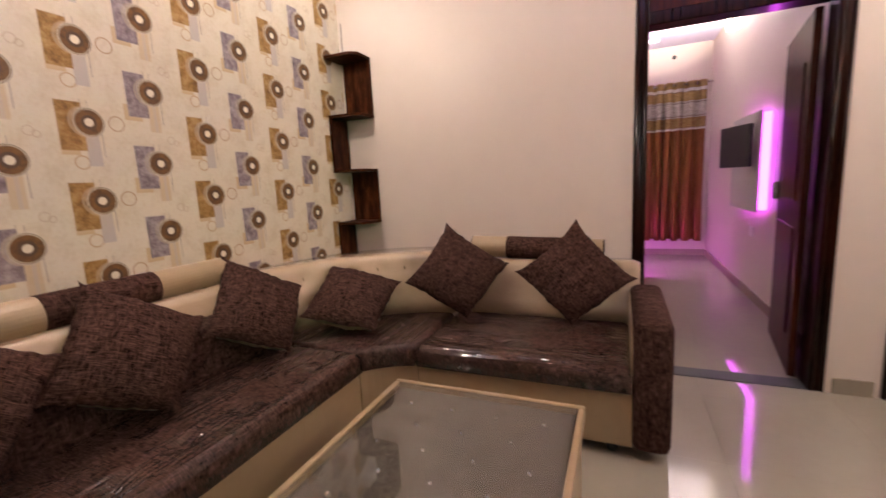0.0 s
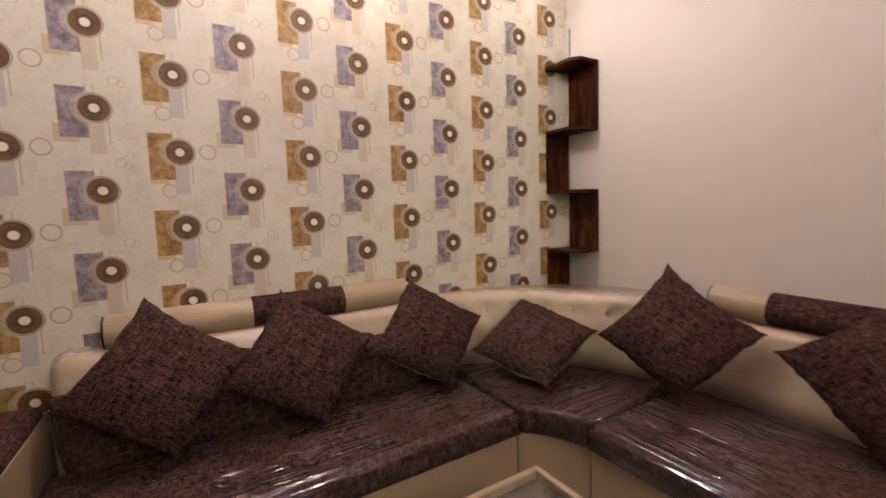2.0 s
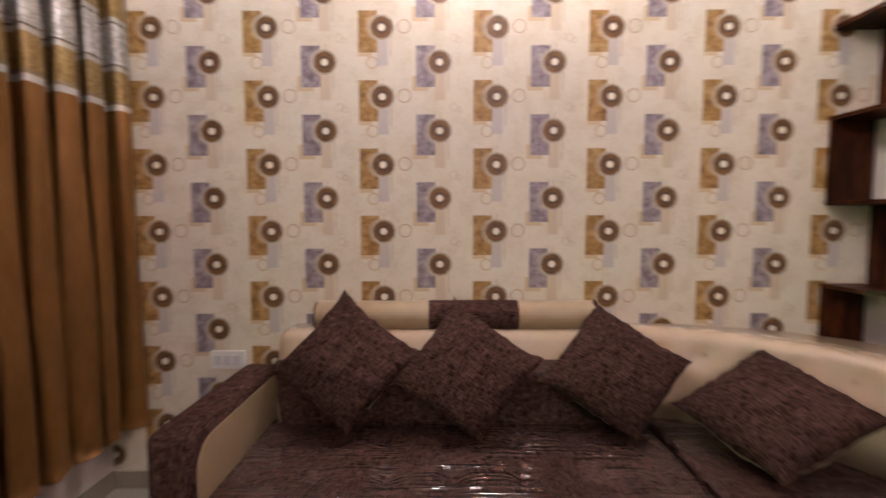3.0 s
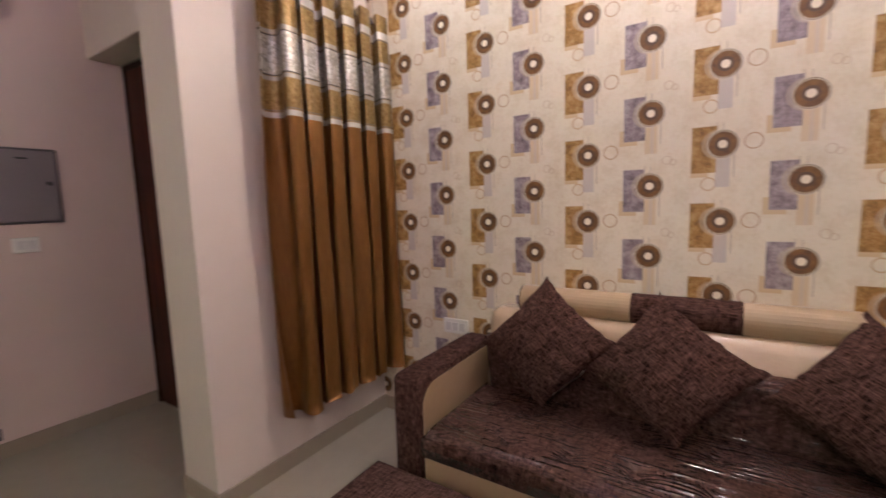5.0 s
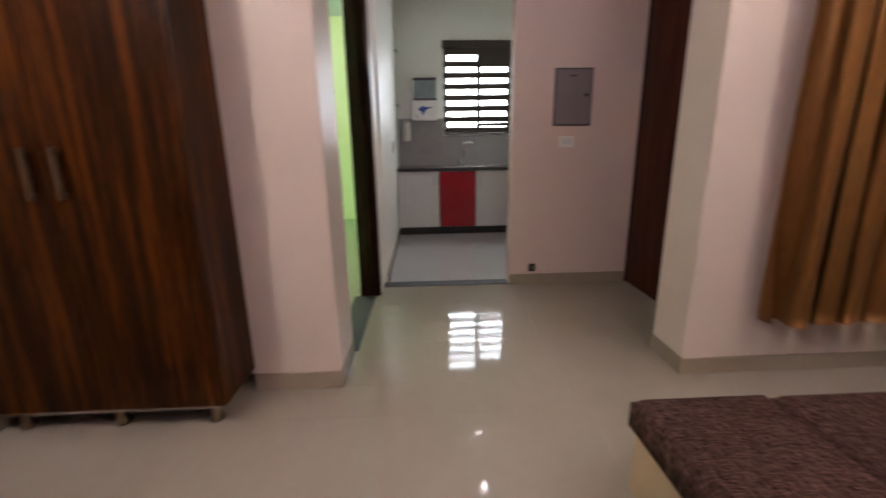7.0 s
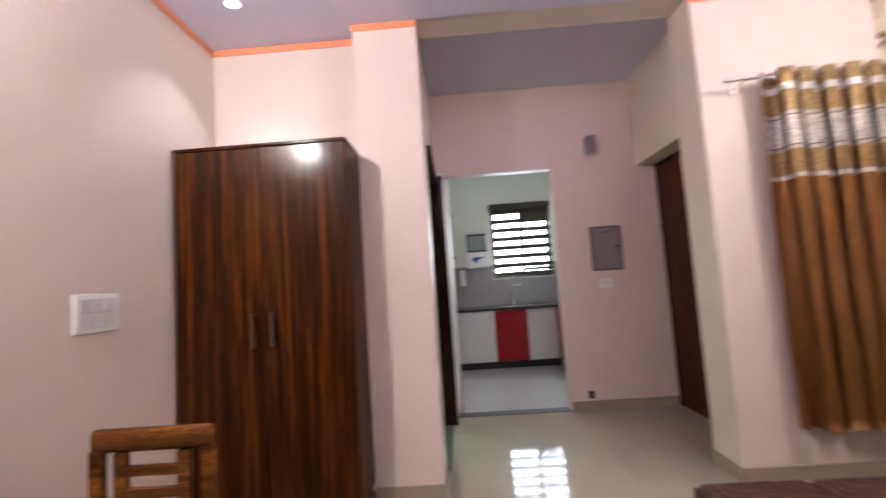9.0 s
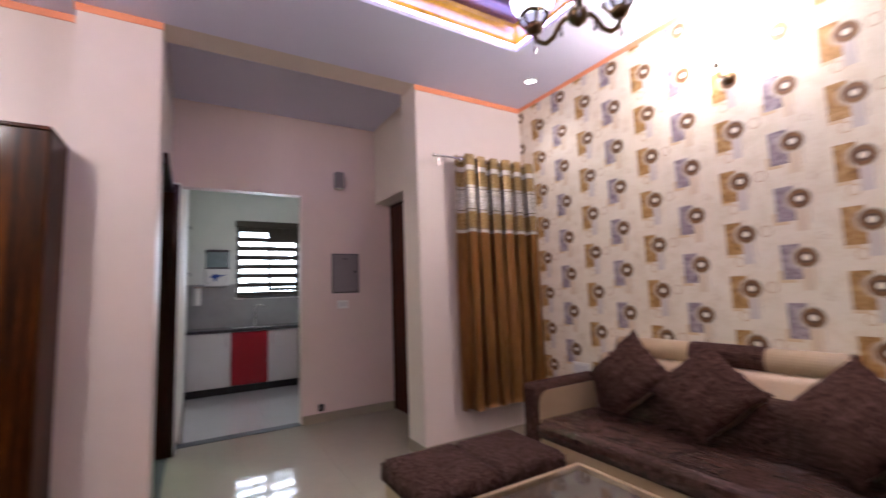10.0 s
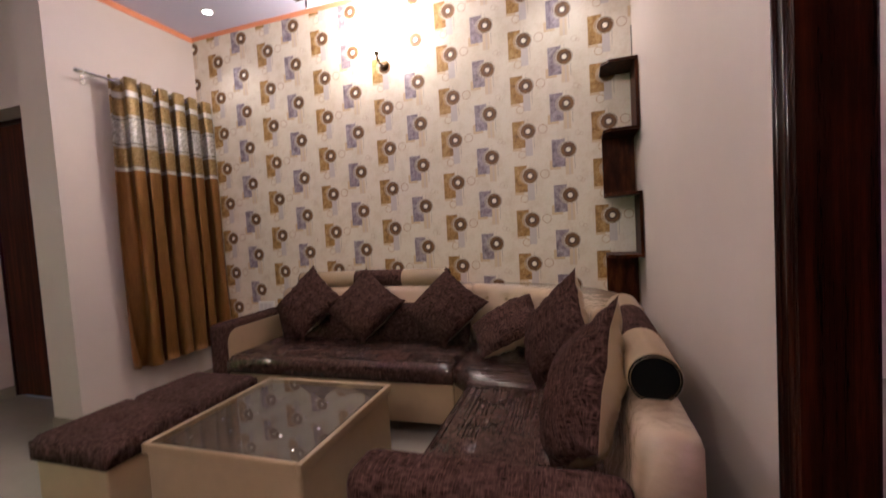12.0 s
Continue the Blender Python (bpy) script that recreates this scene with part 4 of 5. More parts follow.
def curtain(name, label, x0, x1, z0, z1, y, folds, amp, mat, rod0, rod1, seed, finial_at, wall=0.0):
    top = thing(name, label, "curtain", Matrix.Translation((0, y, 0)))
    cloth = smooth_part("cloth", curtain_cloth(x0, x1, z0, z1, folds, amp, seed), mat, top)
    for p in cloth.data.polygons:
        if abs(p.normal.z) > 0.6:
            p.use_smooth = False
    zr = z1 - 0.035
    rod = part("rod", tube([(rod0, 0, zr), ((rod0 + rod1) / 2, 0, zr), (rod1, 0, zr)], 0.0095, 12), steel, top, "steel curtain rod", smooth=True)
    fin = lathe([(0.010, 0), (0.016, 0.006), (0.011, 0.016), (0.015, 0.03), (0.015, 0.06), (0.011, 0.07), (0.004, 0.074)], 14)
    part("finial", moved(fin, Matrix.Translation((finial_at, 0, zr)) @ Matrix.Rotation(radians(90), 4, "Y")), steel, rod, "turned steel finial", smooth=True)
    a, b = sorted((wall - y, 0.0))
    f = wall - y + (0.006 if wall < y else -0.006)
    part("bracket", boxes(((rod1 - 0.055, a, zr - 0.012), (rod1 - 0.043, b, zr)), ((rod1 - 0.062, min(wall - y, f), zr - 0.04), (rod1 - 0.036, max(wall - y, f), zr + 0.02))), steel, top, "steel bracket")
    for k in range(folds * 2):
        x = x0 + (x1 - x0) * (k + 0.5) / (folds * 2)
        ringm = bmesh.new()
        seg, rr = 18, 0.021
        loops = []
        for a in range(seg):
            t = 2 * math.pi * a / seg
            loops.append([ringm.verts.new((0.004 * math.cos(q), (rr + 0.005 * math.sin(q)) * math.cos(t), (rr + 0.005 * math.sin(q)) * math.sin(t))) for q in (0, 1.57, 3.14, 4.71)])
        for a in range(seg):
            for q in range(4):
                ringm.faces.new((loops[a][q], loops[(a + 1) % seg][q], loops[(a + 1) % seg][(q + 1) % 4], loops[a][(q + 1) % 4]))
        part("eyelet", moved(ringm, Matrix.Translation((x, 0, zr)) @ Matrix.Rotation(radians(35 if k % 2 else -35), 4, "Z")), steel, top, "steel eyelet", smooth=True)
    return top


curtain("curtain", "gold satin curtain with white brocade bands on steel eyelets", 0.03, 0.80, 0.325, 2.365, 0.118, 6, 0.078, gold_curtain, 0.02, 0.955, 3, 0.955)
curtain("curtain", "brown bedroom curtain with pale bands on a rod", 1.75, 2.925, 0.23, 2.40, 7.59, 9, 0.05, bedroom_curtain_mat, 1.6, 2.94, 9, 2.94, 7.68).matrix_world = Matrix.Translation((0, 7.59, 0))

# ---- electrical fittings ----
db = thing("distribution_board", "grey steel electrical distribution box with a hinged door", "fuse box")
part("frame", soft_box((1.105, -1.457, 1.272), (1.398, -1.445, 1.690), 0.004), dark_grey, db, "dark grey frame")
dbd = part("door", soft_box((1.118, -1.446, 1.285), (1.385, -1.436, 1.677), 0.004), grey_metal, db, "grey door")
part("latch", soft_box((1.140, -1.437, 1.485), (1.168, -1.430, 1.507), 0.002), black, dbd, "black latch")
part("nameplate", soft_box((1.235, -1.437, 1.628), (1.285, -1.4345, 1.638), 0.001), black, dbd, "dark unreadable label")


def switch_plate(label, m, w, h, nx, ny, mat=plastic):
    """A plate in the x-z plane facing +y, with rocker switches."""
    top = thing("switch_plate", label, "switch", m)
    part("plate", soft_box((-w / 2, 0, -h / 2), (w / 2, 0.012, h / 2), 0.004, 3), mat, top)
    cw, ch = (w - 0.03) / nx, (h - 0.03) / ny
    for i in range(nx):
        for j in range(ny):
            x, z = -w / 2 + 0.015 + cw * i, -h / 2 + 0.015 + ch * j
            part("rocker", moved(soft_box((x + 0.003, 0.0115, z + 0.004), (x + cw - 0.003, 0.0165, z + ch - 0.004), 0.002), Matrix.Identity(4)), rocker_grey, top, "grey rocker switch")
    return top


switch_plate("small white switch plate under the fuse box", pose(1.285, -1.457, 1.155), 0.115, 0.085, 2, 1)
switch_plate("white switch plate with two rows of rockers", pose(XE, 0.80, 1.236, 0, 0, 90), 0.225, 0.165, 3, 2)
switch_plate("white socket plate low on the papered wall", pose(0, 0.56, 0.615, 0, 0, -90), 0.16, 0.085, 3, 1)
switch_plate("white switch plate on the kitchen wall", pose(2.722, -2.85, 1.115, 0, 0, 90), 0.12, 0.12, 2, 1)
sk = thing("floor_socket", "small black socket outlet above the skirting", "socket", pose(1.515, -1.457, 0.14))
part("plate", soft_box((-0.028, 0, -0.033), (0.028, 0.012, 0.033), 0.004), black, sk)
part("outlet", moved(lathe([(0.014, 0), (0.016, 0.012), (0.010, 0.016), (0.009, 0.004)], 14), Matrix.Translation((0, 0.01, 0)) @ Matrix.Rotation(radians(-90), 4, "X")), dark_grey, sk)

bl = thing("wall_light", "small unlit grey box wall light", "lamp", pose(1.325, -1.457, 2.47))
part("housing", soft_box((-0.045, 0.02, -0.085), (0.045, 0.09, 0.085), 0.006), grey_metal, bl)
part("backplate", soft_box((-0.03, 0, -0.05), (0.03, 0.022, 0.05), 0.003), dark_grey, bl)
part("lens", soft_box((-0.035, 0.028, -0.092), (0.035, 0.082, -0.083), 0.002), plastic, bl, "pale lens")


def sconce(m, label):
    """A brass bracket with an upturned glass shade; wall at y = 0, facing +y."""
    top = thing("wall_sconce", label, "lamp", m)
    part("backplate", moved(lathe([(0.03, 0), (0.036, 0.006), (0.022, 0.016), (0.008, 0.02)], 18), Matrix.Rotation(radians(-90), 4, "X")), brass, top, smooth=True)
    part("arm", tube([(0, 0.012, 0), (0, 0.05, -0.012), (0, 0.09, -0.008), (0, 0.12, 0.012), (0, 0.125, 0.035)], 0.008), brass, top, smooth=True)
    part("cup", moved(lathe([(0.008, 0), (0.016, 0.010), (0.020, 0.026), (0.016, 0.032)], 16), Matrix.Translation((0, 0.125, 0.03))), brass, top, smooth=True)
    part("shade", moved(lathe([(0.026, 0), (0.055, 0.03), (0.066, 0.07), (0.060, 0.10), (0.072, 0.13), (0.068, 0.128), (0.056, 0.10), (0.060, 0.07), (0.05, 0.034), (0.02, 0.006)], 20), Matrix.Translation((0, 0.125, 0.062))), shade_glow, top, "lit white glass shade", smooth=True)
    part("drop", moved(lathe([(0.001, -0.03), (0.008, -0.018), (0.004, -0.004), (0.001, 0)], 8), Matrix.Translation((0, 0.09, -0.016))), crystal, top, "crystal drop")
    return top


sconce(pose(0.0, 1.793, 2.41, 0, 0, -90), "antique brass wall sconce with a lit white glass shade")
sconce(pose(XE, 2.12, 2.41, 0, 0, 90), "antique brass wall sconce with a lit white glass shade")

for x, y, z in ((0.278, 0.472, ZC), (3.854, 0.30, ZC), (0.278, 3.05, ZC), (3.854, 3.05, ZC), (1.69, -3.29, 2.9), (1.75, -2.32, 2.9)):
    dl = thing("downlight", "round recessed white downlight, lit", "lamp", Matrix.Translation((x, y, z)), "ceiling downlights")
    part("bezel", lathe([(0.034, -0.001), (0.036, -0.006), (0.048, -0.004), (0.050, 0.0)], 24), plastic, dl, "white bezel", smooth=True)
    part("lens", lathe([(0.001, -0.0045), (0.034, -0.0045), (0.034, -0.001)], 24), spot_glow, dl, "lit lens")

# ---- chandelier ----
CH = Vector((1.175, 1.735, 2.46))
ch = thing("chandelier", "antique brass three-armed chandelier with lit white glass shades", "chandelier", Matrix.Translation(CH))
part("canopy", moved(lathe([(0.001, 0.0), (0.03, 0.0), (0.05, 0.02), (0.06, 0.035)], 20), Matrix.Translation((0, 0, 3.14 - CH.z - 0.035))), brass, ch, smooth=True)
part("stem", lathe([(0.001, -0.06), (0.012, -0.05), (0.038, -0.03), (0.048, 0.0), (0.040, 0.025), (0.016, 0.045), (0.022, 0.07), (0.026, 0.11), (0.012, 0.15), (0.009, 0.20), (0.016, 0.22), (0.007, 0.24), (0.006, 3.14 - CH.z - 0.03)], 20), brass, ch, smooth=True)
for k in range(3):
    ang = radians(44 + 120 * k)
    c, s = math.cos(ang), math.sin(ang)
    pts = [(0.035, 0.005), (0.065, 0.015), (0.095, -0.005), (0.125, -0.045), (0.165, -0.058), (0.20, -0.035), (0.222, 0.0), (0.225, 0.02)]
    arm = part("arm", tube([(r * c, r * s, z) for r, z in pts], 0.012, 10), brass, ch, smooth=True)
    px, py = 0.225 * c, 0.225 * s
    at = Matrix.Translation((px, py, 0.02))
    part("cup", moved(lathe([(0.010, -0.004), (0.034, 0.006), (0.046, 0.026), (0.040, 0.044), (0.020, 0.046)], 16), at), brass, arm, "brass cup", smooth=True)
    part("lantern_glass", moved(lathe([(0.022, 0.020), (0.066, 0.078), (0.063, 0.080), (0.018, 0.025)], 6), at), shade_off, arm, "white glass petals")
    for q in range(6):
        a, a2 = math.pi * q / 3, math.pi * (q + 1) / 3
        part("lead_rib", tube([(px + r * math.cos(a), py + r * math.sin(a), 0.02 + z) for r, z in ((0.024, 0.020), (0.047, 0.047), (0.070, 0.084))], 0.008, 6), brass, arm)
        part("lead_rim", tube([(px + 0.070 * math.cos(a), py + 0.070 * math.sin(a), 0.100), (px + 0.058 * math.cos((a + a2) / 2), py + 0.058 * math.sin((a + a2) / 2), 0.118), (px + 0.070 * math.cos(a2), py + 0.070 * math.sin(a2), 0.100)], 0.011, 6), brass, arm)
    part("shade", moved(lathe([(0.016, 0.045), (0.046, 0.070), (0.074, 0.105), (0.098, 0.145), (0.108, 0.185), (0.100, 0.225), (0.076, 0.255), (0.072, 0.251), (0.094, 0.221), (0.102, 0.183), (0.092, 0.148), (0.068, 0.110), (0.041, 0.077), (0.012, 0.052)], 24), at), shade_lit, arm, "lit white glass bell shade", smooth=True)
    for r, z, l in ((0.085, -0.005, 1.0), (0.225, -0.005, 1.25)):
        part("crystal_drop", moved(lathe([(0.001, -0.062 * l), (0.008, -0.045 * l), (0.004, -0.024 * l), (0.007, -0.014 * l), (0.001, 0)], 8), Matrix.Translation((r * c, r * s, z))), smoky, arm, "smoky crystal drop")

# ---- wardrobe ----
wd = thing("wardrobe", "tall two-door walnut laminate wardrobe on short bronzed feet", "wardrobe")
WX0, WX1, WY0, WY1, WZ0, WZ1 = 3.243, 4.218, -0.14, 0.31, 0.115, 2.09
part("carcass", soft_box((WX0, WY0, WZ0), (WX1, WY1 - 0.02, WZ1), 0.002, 1), walnut, wd)
part("top", soft_box((WX0 - 0.004, WY0, WZ1), (WX1 + 0.004, WY1 + 0.004, WZ1 + 0.018), 0.002, 1), shelf_wood, wd, "dark edge board")
part("plinth", soft_box((WX0 + 0.01, WY1 - 0.03, WZ0 - 0.012), (WX1 - 0.01, WY1 - 0.012, WZ0), 0.002, 1), steel, wd, "thin metal trim")
mid = 3.732
for a, b, hx in ((WX0 + 0.004, mid - 0.0015, mid - 0.055), (mid + 0.0015, WX1 - 0.004, mid + 0.048)):
    d = part("door", soft_box((a, WY1 - 0.019, WZ0 + 0.004), (b, WY1, WZ1 - 0.004), 0.002, 1), walnut, wd, "walnut laminate door")
    h = part("handle", soft_box((hx - 0.009, WY1 + 0.018, 0.985), (hx + 0.009, WY1 + 0.028, 1.17), 0.003), bronze, d, "bronzed steel bar handle")
    for hz in (1.005, 1.15):
        part("post", soft_box((hx - 0.005, WY1, hz - 0.006), (hx + 0.005, WY1 + 0.018, hz + 0.006), 0.002, 1), bronze, h)
for x in (WX0 + 0.09, mid, WX1 - 0.09):
    for y in (WY0 + 0.05, WY1 - 0.09):
        part("foot", moved(lathe([(0.03, 0), (0.032, 0.012), (0.024, 0.02), (0.022, 0.115)], 16), Matrix.Translation((x, y, 0))), bronze, wd, "bronzed steel foot", smooth=True)

# ---- dining chair ----
chair = thing("dining_chair", "varnished teak dining chair with a slatted back", "chair", pose(3.69, 1.2, 0))
part("top_rail", soft_box((-0.205, -0.02, 0.79), (0.205, 0.016, 0.865), 0.017, 5), teak, chair, smooth=False)
for sx in (-1, 1):
    part("back_post", moved(soft_box((-0.02, -0.018, 0), (0.02, 0.018, 0.80), 0.006), Matrix.Translation((sx * 0.185, 0, 0))), teak, chair)
    part("front_leg", soft_box((sx * 0.18 - 0.02, 0.37, 0), (sx * 0.18 + 0.02, 0.41, 0.43), 0.006), teak, chair)
    part("inner_post", soft_box((sx * 0.105 - 0.022, -0.012, 0.47), (sx * 0.105 + 0.022, 0.012, 0.79), 0.005), teak, chair)
    part("side_rail", soft_box((sx * 0.185 - 0.012, 0.018, 0.38), (sx * 0.185 + 0.012, 0.37, 0.43), 0.004), teak, chair)
for z in (0.52, 0.59, 0.66, 0.73):
    part("slat", soft_box((-0.085, -0.009, z - 0.017), (0.085, 0.009, z + 0.017), 0.004), teak, chair)
part("seat", soft_box((-0.205, 0.0, 0.43), (0.205, 0.425, 0.462), 0.012, 3), teak, chair)
part("front_rail", soft_box((-0.16, 0.378, 0.38), (0.16, 0.402, 0.43), 0.004), teak, chair)

# ---- kitchen ----
def base_unit(label, x0, x1, mat, handle_x, dy=0.0):
    u = thing("base_cabinet", label, "cabinet", group="kitchen base cabinets")
    part("carcass", boxes(((x0 + 0.001, -4.04, 0.10), (x1 - 0.001, -3.465, 0.81))), cabinet_white, u)
    d = part("door", soft_box((x0 + 0.002, -3.464, 0.105), (x1 - 0.002, -3.445, 0.806), 0.002, 1), mat, u)
    if handle_x:
        part("handle", tube([(handle_x, -3.445, 0.62), (handle_x, -3.42, 0.63), (handle_x, -3.418, 0.69), (handle_x, -3.42, 0.75), (handle_x, -3.445, 0.76)], 0.005), steel, d, "steel handle")
    part("plinth", boxes(((x0, -4.0, 0), (x1, -3.50, 0.10))), black, u, "black plinth")


base_unit("white laminate kitchen base cabinet", 2.200, 2.718, cabinet_white, 2.26)
base_unit("red laminate kitchen base cabinet under the sink", 1.737, 2.198, cabinet_red, 0)
base_unit("white laminate kitchen base cabinet beside the corner", 1.33, 1.735, cabinet_white, 1.68)
side = thing("base_cabinet", "red laminate kitchen base cabinet on the side wall", "cabinet", group="kitchen base cabinets")
part("carcass", boxes(((0.79, -4.04, 0.10), (1.305, -2.6, 0.81))), cabinet_white, side)
part("plinth", boxes(((0.79, -4.0, 0), (1.27, -2.62, 0.10))), black, side, "black plinth")
for a, b, mt in ((-3.44, -3.03, cabinet_red), (-3.026, -2.605, cabinet_white)):
    part("door", soft_box((1.306, a, 0.105), (1.325, b, 0.806), 0.002, 1), mt, side)
ct = thing("worktop", "black granite kitchen worktop", "worktop")
part("slab", boxes(((0.785, -4.045, 0.812), (2.72, -3.42, 0.85))), granite, ct)
part("side_slab", boxes(((0.785, -3.42, 0.812), (1.345, -2.58, 0.85))), granite, ct)
part("sink_rim", soft_box((1.62, -3.93, 0.85), (2.18, -3.52, 0.856), 0.003), steel, ct, "steel sink rim")
tap = thing("tap", "tall steel gooseneck kitchen tap", "tap", pose(1.86, -3.86, 0.856))
part("base", lathe([(0.028, 0), (0.028, 0.02), (0.016, 0.03), (0.014, 0.10)], 16), steel, tap, smooth=True)
part("spout", tube([(0, 0, 0.08), (0, 0, 0.24), (-0.01, 0.01, 0.285), (-0.05, 0.03, 0.30), (-0.10, 0.06, 0.295), (-0.12, 0.07, 0.27)], 0.012, 10), steel, tap, smooth=True)
part("lever", tube([(0.014, 0, 0.06), (0.05, 0.01, 0.075)], 0.006), steel, tap)
tagged(part("backsplash", boxes(((0.80, -4.05, 0.85), (2.722, -4.04, 1.245)), ((2.11, -4.05, 1.245), (2.722, -4.04, 1.47)), ((0.80, -4.05, 1.245), (1.19, -4.04, 1.47))), grey_splash), "grey tiled kitchen splashback", "wall tiles", kind="structure")

win = tagged(new("window_1"), "dark aluminium kitchen window with glass panes", "window", kind="structure")
KX0, KX1, KZ0, KZ1 = 1.204, 2.09, 1.26, 2.35
for a, b in (((KX0, KZ0), (KX1, KZ0 + 0.05)), ((KX0, KZ1 - 0.04), (KX1, KZ1)), ((KX0, KZ0 + 0.05), (KX0 + 0.04, KZ1 - 0.04)), ((KX1 - 0.04, KZ0 + 0.05), (KX1, KZ1 - 0.04)), ((1.60, KZ0 + 0.05), (1.655, KZ1 - 0.04))):
    part("window_frame", soft_box((a[0], -4.15, a[1]), (b[0], -4.09, b[1]), 0.003, 1), black, win)
for a, b in ((KX0 + 0.04, 1.60), (1.655, KX1 - 0.04)):
    g = part("pane", boxes(((a, -4.125, KZ0 + 0.05), (b, -4.119, KZ1 - 0.04))), clear, win)
    g.visible_shadow = False
part("window_sill", soft_box((KX0, -4.09, KZ0 - 0.002), (KX1, -4.03, KZ0 + 0.016), 0.003), granite, win)
bd = thing("zebra_blind", "brown striped roller blind letting light between its bands", "blind")
part("cassette", soft_box((KX0 - 0.03, -4.05, KZ1 - 0.02), (KX1 + 0.03, -3.965, KZ1 + 0.07), 0.012, 3), blind_mat, bd, "brown cassette")
z = KZ1 - 0.02
part("slat", soft_box((KX0 - 0.015, -4.0225, z - 0.075), (KX1 + 0.015, -4.019, z), 0.001, 1), blind_mat, bd)
z -= 0.085
for k in range(7):
    z -= 0.066
    part("slat", soft_box((KX0 - 0.015, -4.0225, z - 0.072), (KX1 + 0.015, -4.019, z), 0.001, 1), blind_mat, bd)
    z -= 0.072
part("slat", soft_box((KX0 - 0.015, -4.0225, KZ0 + 0.10), (1.63, -4.019, KZ0 + 0.145), 0.001, 1), blind_mat, bd)
part("slat", soft_box((KX0 - 0.015, -4.027, KZ1 - 0.235), (1.64, -4.0235, KZ1 - 0.09), 0.001, 1), blind_mat, bd)
part("bottom_rail", soft_box((KX0 - 0.015, -4.03, KZ0 + 0.02), (KX1 + 0.015, -4.008, KZ0 + 0.045), 0.006, 2), blind_mat, bd, "brown bottom rail")
back = glow("daylight_backdrop", (0.93, 0.97, 1.0), 7.0)
tagged(part("backdrop", boxes(((-0.8, -5.6, 0.0), (4.2, -5.58, 4.5))), back), "bright overcast daylight outside the window", "sky", kind="structure")

wp = thing("water_purifier", "white wall water purifier with a blue swoosh and smoky tank", "purifier", pose(2.35, -4.05, 0))
part("body", soft_box((-0.155, 0.0, 1.44), (0.165, 0.20, 1.69), 0.02, 3), plastic, wp, "white body")
part("tank", soft_box((-0.14, 0.0, 1.692), (0.15, 0.18, 1.945), 0.025, 3), clear_blue, wp, "smoky clear tank")
part("lid", soft_box((-0.146, 0.0, 1.93), (0.156, 0.19, 1.962), 0.012, 3), dark_grey, wp, "dark grey lid")
part("band", soft_box((-0.148, 0.0, 1.684), (0.158, 0.192, 1.712), 0.006, 2), dark_grey, wp, "dark band under the tank")
part("tap", tube([(0.12, 0.20, 1.50), (0.12, 0.235, 1.50), (0.12, 0.245, 1.475)], 0.009, 8), steel, wp, "small dispensing tap", smooth=True)
sw = extrude_outline([(0.09, 0), (0.03, 0.05), (-0.02, 0.03), (-0.12, 0.035), (-0.02, 0.0), (0.03, -0.075), (0.045, -0.02)], 0, 0.003, 0, 1)
part("emblem", moved(sw, Matrix.Translation((0.01, 0.203, 1.57)) @ Matrix.Rotation(radians(90), 4, "X")), blue_paint, wp, "blue swoosh")
hk = thing("paper_roll", "white paper roll hanging under the purifier", "paper roll", pose(2.60, -3.97, 0))
part("roll", moved(lathe([(0.015, 0), (0.045, 0.0), (0.045, 0.24), (0.015, 0.24)], 20), Matrix.Translation((0, 0, 1.18))), plastic, hk, smooth=False)
part("holder", soft_box((-0.05, -0.08, 1.425), (0.05, 0.05, 1.44), 0.003), steel, hk)
for y, z in ((-3.7, 1.62), (-3.7, 2.25)):
    h = thing("wall_hook", "small dark hook on the kitchen wall", "hook", pose(2.722, y, z), "kitchen wall hooks")
    part("hook", tube([(0, 0, 0), (-0.03, 0, 0), (-0.04, 0, -0.02), (-0.03, 0, -0.035)], 0.006), black, h)

# ---- pink bedroom ----
panel = thing("tv_panel", "white wall panel edged with magenta strip light behind a television", "wall panel")
part("board", soft_box((2.915, 5.03, 0.83), (2.94, 5.90, 1.66), 0.004), cabinet_white, panel)
part("batten", boxes(((2.94, 5.2, 0.98), (3.005, 5.75, 1.5))), cabinet_white, panel)
for a, b in (((2.943, 5.04, 0.845), (3.003, 5.06, 1.645)), ((2.943, 5.87, 0.845), (3.003, 5.89, 1.645)), ((2.943, 5.06, 1.625), (3.003, 5.87, 1.645)), ((2.943, 5.06, 0.845), (3.003, 5.87, 0.865))):
    part("light_strip", boxes((a, b)), magenta_strip, panel, "glowing magenta light strip")
tv = thing("television", "black flat television on a swivel arm", "television", pose(2.795, 5.20, 1.385, 0, 0, 106))
part("screen", soft_box((-0.22, -0.018, -0.175), (0.22, 0.018, 0.175), 0.006), black, tv, "dark screen")
part("rear_cover", soft_box((-0.15, -0.055, -0.11), (0.15, -0.018, 0.11), 0.012), black, tv)
part("arm", soft_box((-0.03, -0.125, -0.03), (0.03, -0.05, 0.03), 0.004), black, tv, "black arm")
socket = thing("wall_socket", "white socket plate under the television panel", "socket", pose(3.005, 5.42, 0.62))
part("plate", soft_box((-0.012, -0.06, -0.045), (0, 0.06, 0.045), 0.004), plastic, socket)
bs = thing("wall_light", "bright square white wall light", "lamp", pose(3.005, 6.2, 2.72))
part("shade", soft_box((-0.12, -0.09, -0.10), (-0.012, 0.09, 0.10), 0.01), bedroom_glow, bs, "lit white shade")
part("backplate", soft_box((-0.012, -0.05, -0.06), (0, 0.05, 0.06), 0.002), steel, bs)
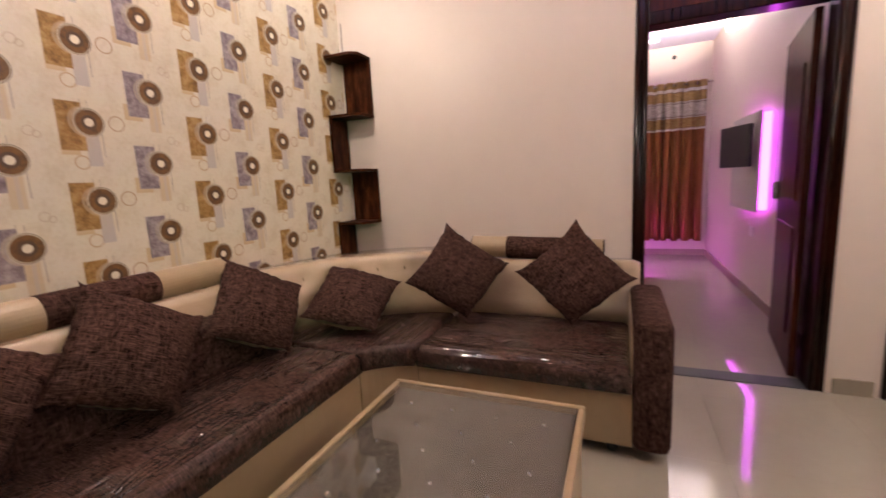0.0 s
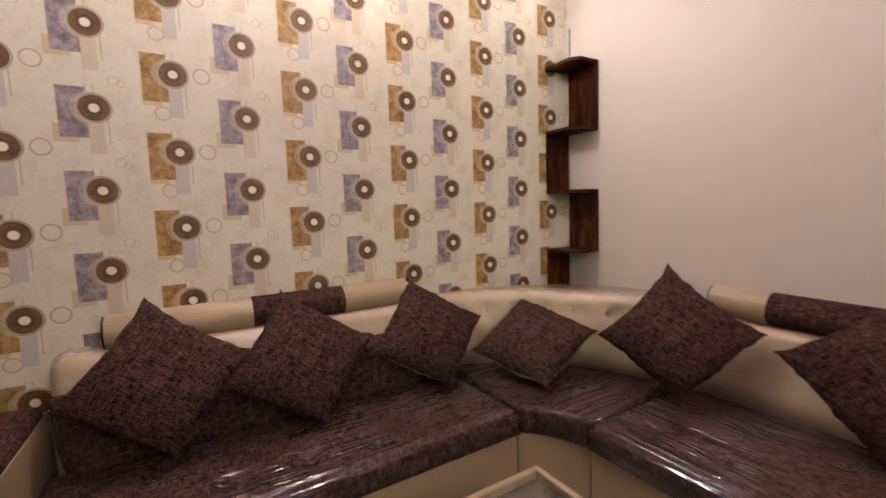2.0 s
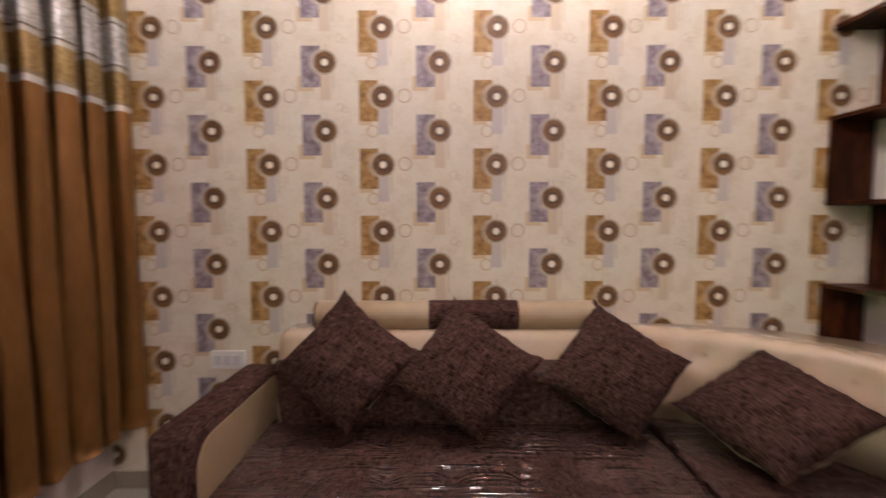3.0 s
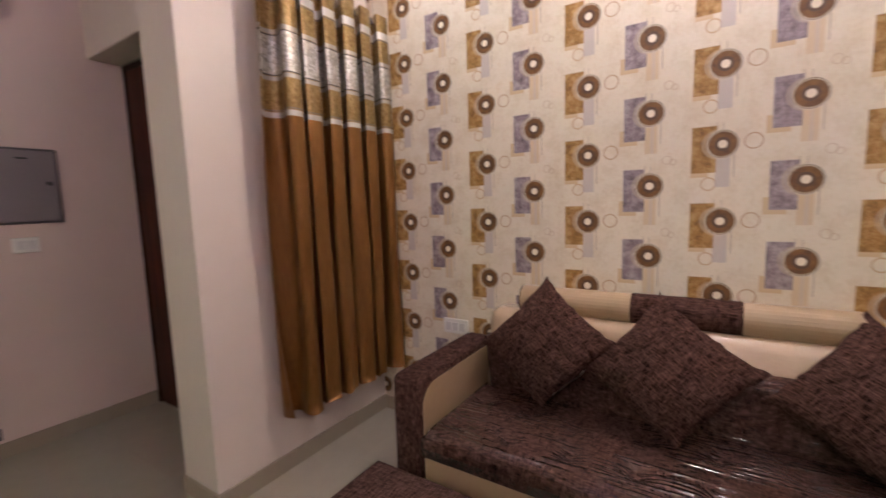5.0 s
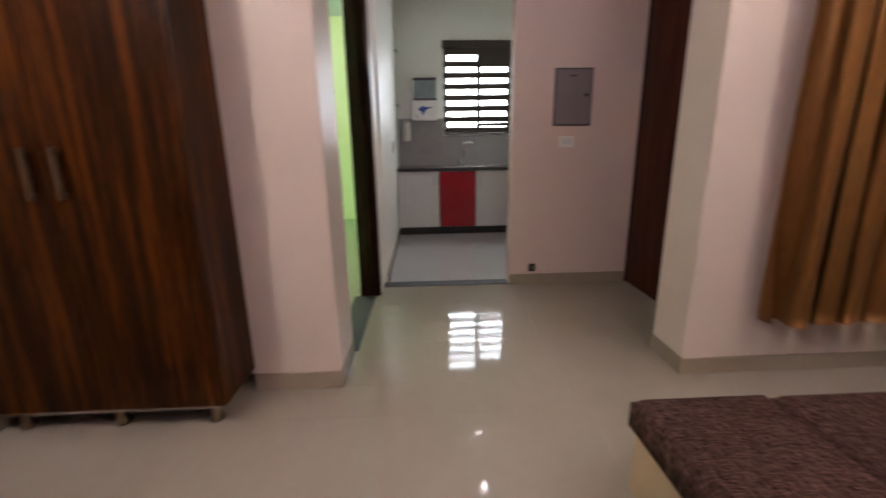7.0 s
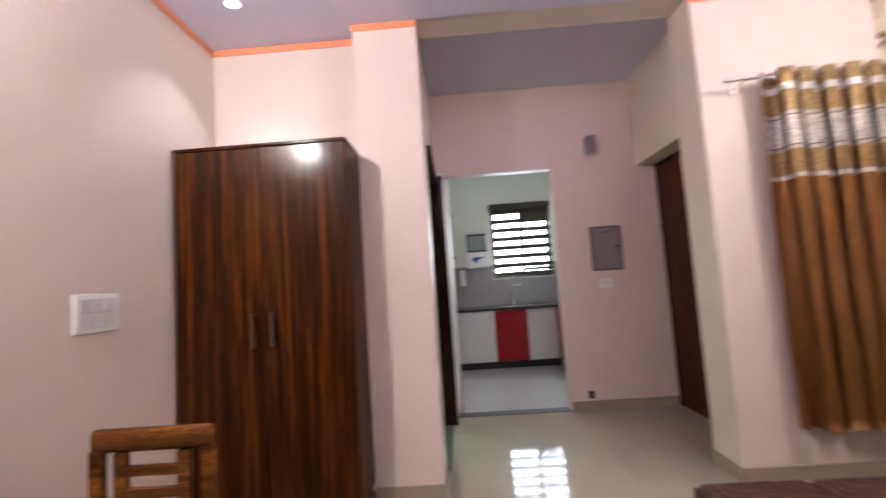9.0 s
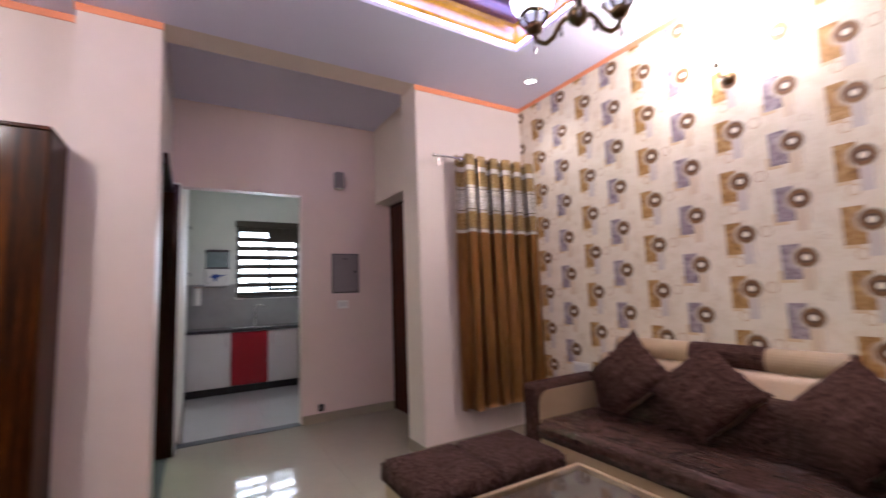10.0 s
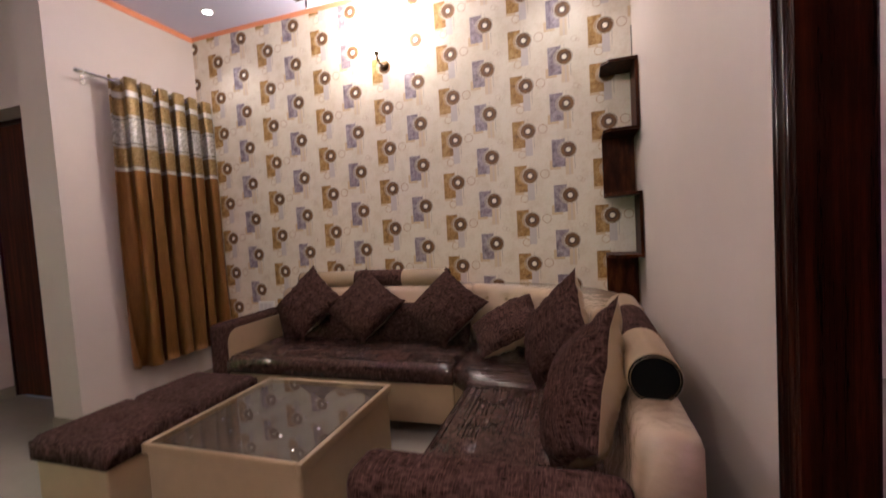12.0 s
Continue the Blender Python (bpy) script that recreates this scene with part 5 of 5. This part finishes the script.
for x, z in ((2.13, 2.74), (2.54, 2.75)):
    cap = thing("wall_hook", "small dark hook above the bedroom curtain", "hook", pose(x, 7.68, z), "bedroom wall hooks")
    part("plate", moved(lathe([(0.026, 0), (0.028, 0.004), (0.018, 0.010)], 14), Matrix.Rotation(radians(90), 4, "X")), black, cap)
    part("hook", tube([(0, -0.008, 0), (0, -0.035, -0.004), (0, -0.045, 0.012), (0, -0.04, 0.025)], 0.006), black, cap, smooth=True)
cove = thing("cove_light", "magenta strip light along the bedroom ceiling", "lamp")
part("ledge", boxes(((0.2, 6.9, 2.78), (2.3, 7.0, 2.82))), violet_lit_ceiling, cove)
part("strip", boxes(((0.2, 6.985, 2.824), (2.3, 7.0, 2.84))), magenta_strip, cove, "glowing magenta strip")
part("hanger", boxes(((1.2, 6.93, 2.82), (1.25, 6.97, 2.9))), violet_lit_ceiling, cove)

# ---- green bedroom ----
gc = curtain("curtain", "white sheer curtain with gold bands in the green bedroom", 3.92, 4.72, 0.28, 2.36, -4.63, 6, 0.04, sheer_curtain, 3.76, 4.95, 5, 4.95, -4.75)
gs = thing("strip_light", "green strip light low on the bedroom wall", "lamp")
part("strip", boxes(((4.9, -4.745, 0.30), (6.1, -4.72, 0.33))), green_strip, gs)


# ---- floor tiles ----
def tiles(x0, x1, y0, y1, sx, sy, mat, name="tile", gap=0.0004, ox=0.0, oy=0.0):
    cache = {}
    y = y0 - oy
    while y < y1 - 1e-6:
        ya, yb = max(y, y0), min(y + sy, y1)
        x = x0 - ox
        while x < x1 - 1e-6:
            xa, xb = max(x, x0), min(x + sx, x1)
            if xb - xa > 0.01 and yb - ya > 0.01:
                key = (round(xb - xa, 4), round(yb - ya, 4))
                if key not in cache:
                    w, d = (xb - xa) / 2 - gap, (yb - ya) / 2 - gap
                    bm = boxes(((-w, -d, -0.006), (w, d, 0)))
                    me = bpy.data.meshes.new(name)
                    bm.to_mesh(me)
                    bm.free()
                    me.materials.append(mat)
                    cache[key] = me
                ob = new(name, cache[key])
                ob.location = ((xa + xb) / 2, (ya + yb) / 2, 0)
                ob.parent = floor
            x += sx
        y += sy

floor = bpy.data.objects["floor"]
tiles(0, XE, 0, YN, 0.6, 0.6, tile_mat, ox=0.1, oy=0.35)
tiles(0.66, 2.83, -1.457, 0, 0.6, 0.6, tile_mat, ox=0.16, oy=0.2)
tiles(0.78, 2.722, -4.05, -1.577, 0.6, 0.6, tile_kitchen)
tiles(2.95, 6.2, -4.75, -0.40, 0.6, 0.6, tile_mat)
tiles(-0.6, 3.005, YN + T, 7.68, 0.6, 0.6, tile_mat)
tiles(3.24, XE, -0.15, 0, 0.6, 0.6, tile_mat)
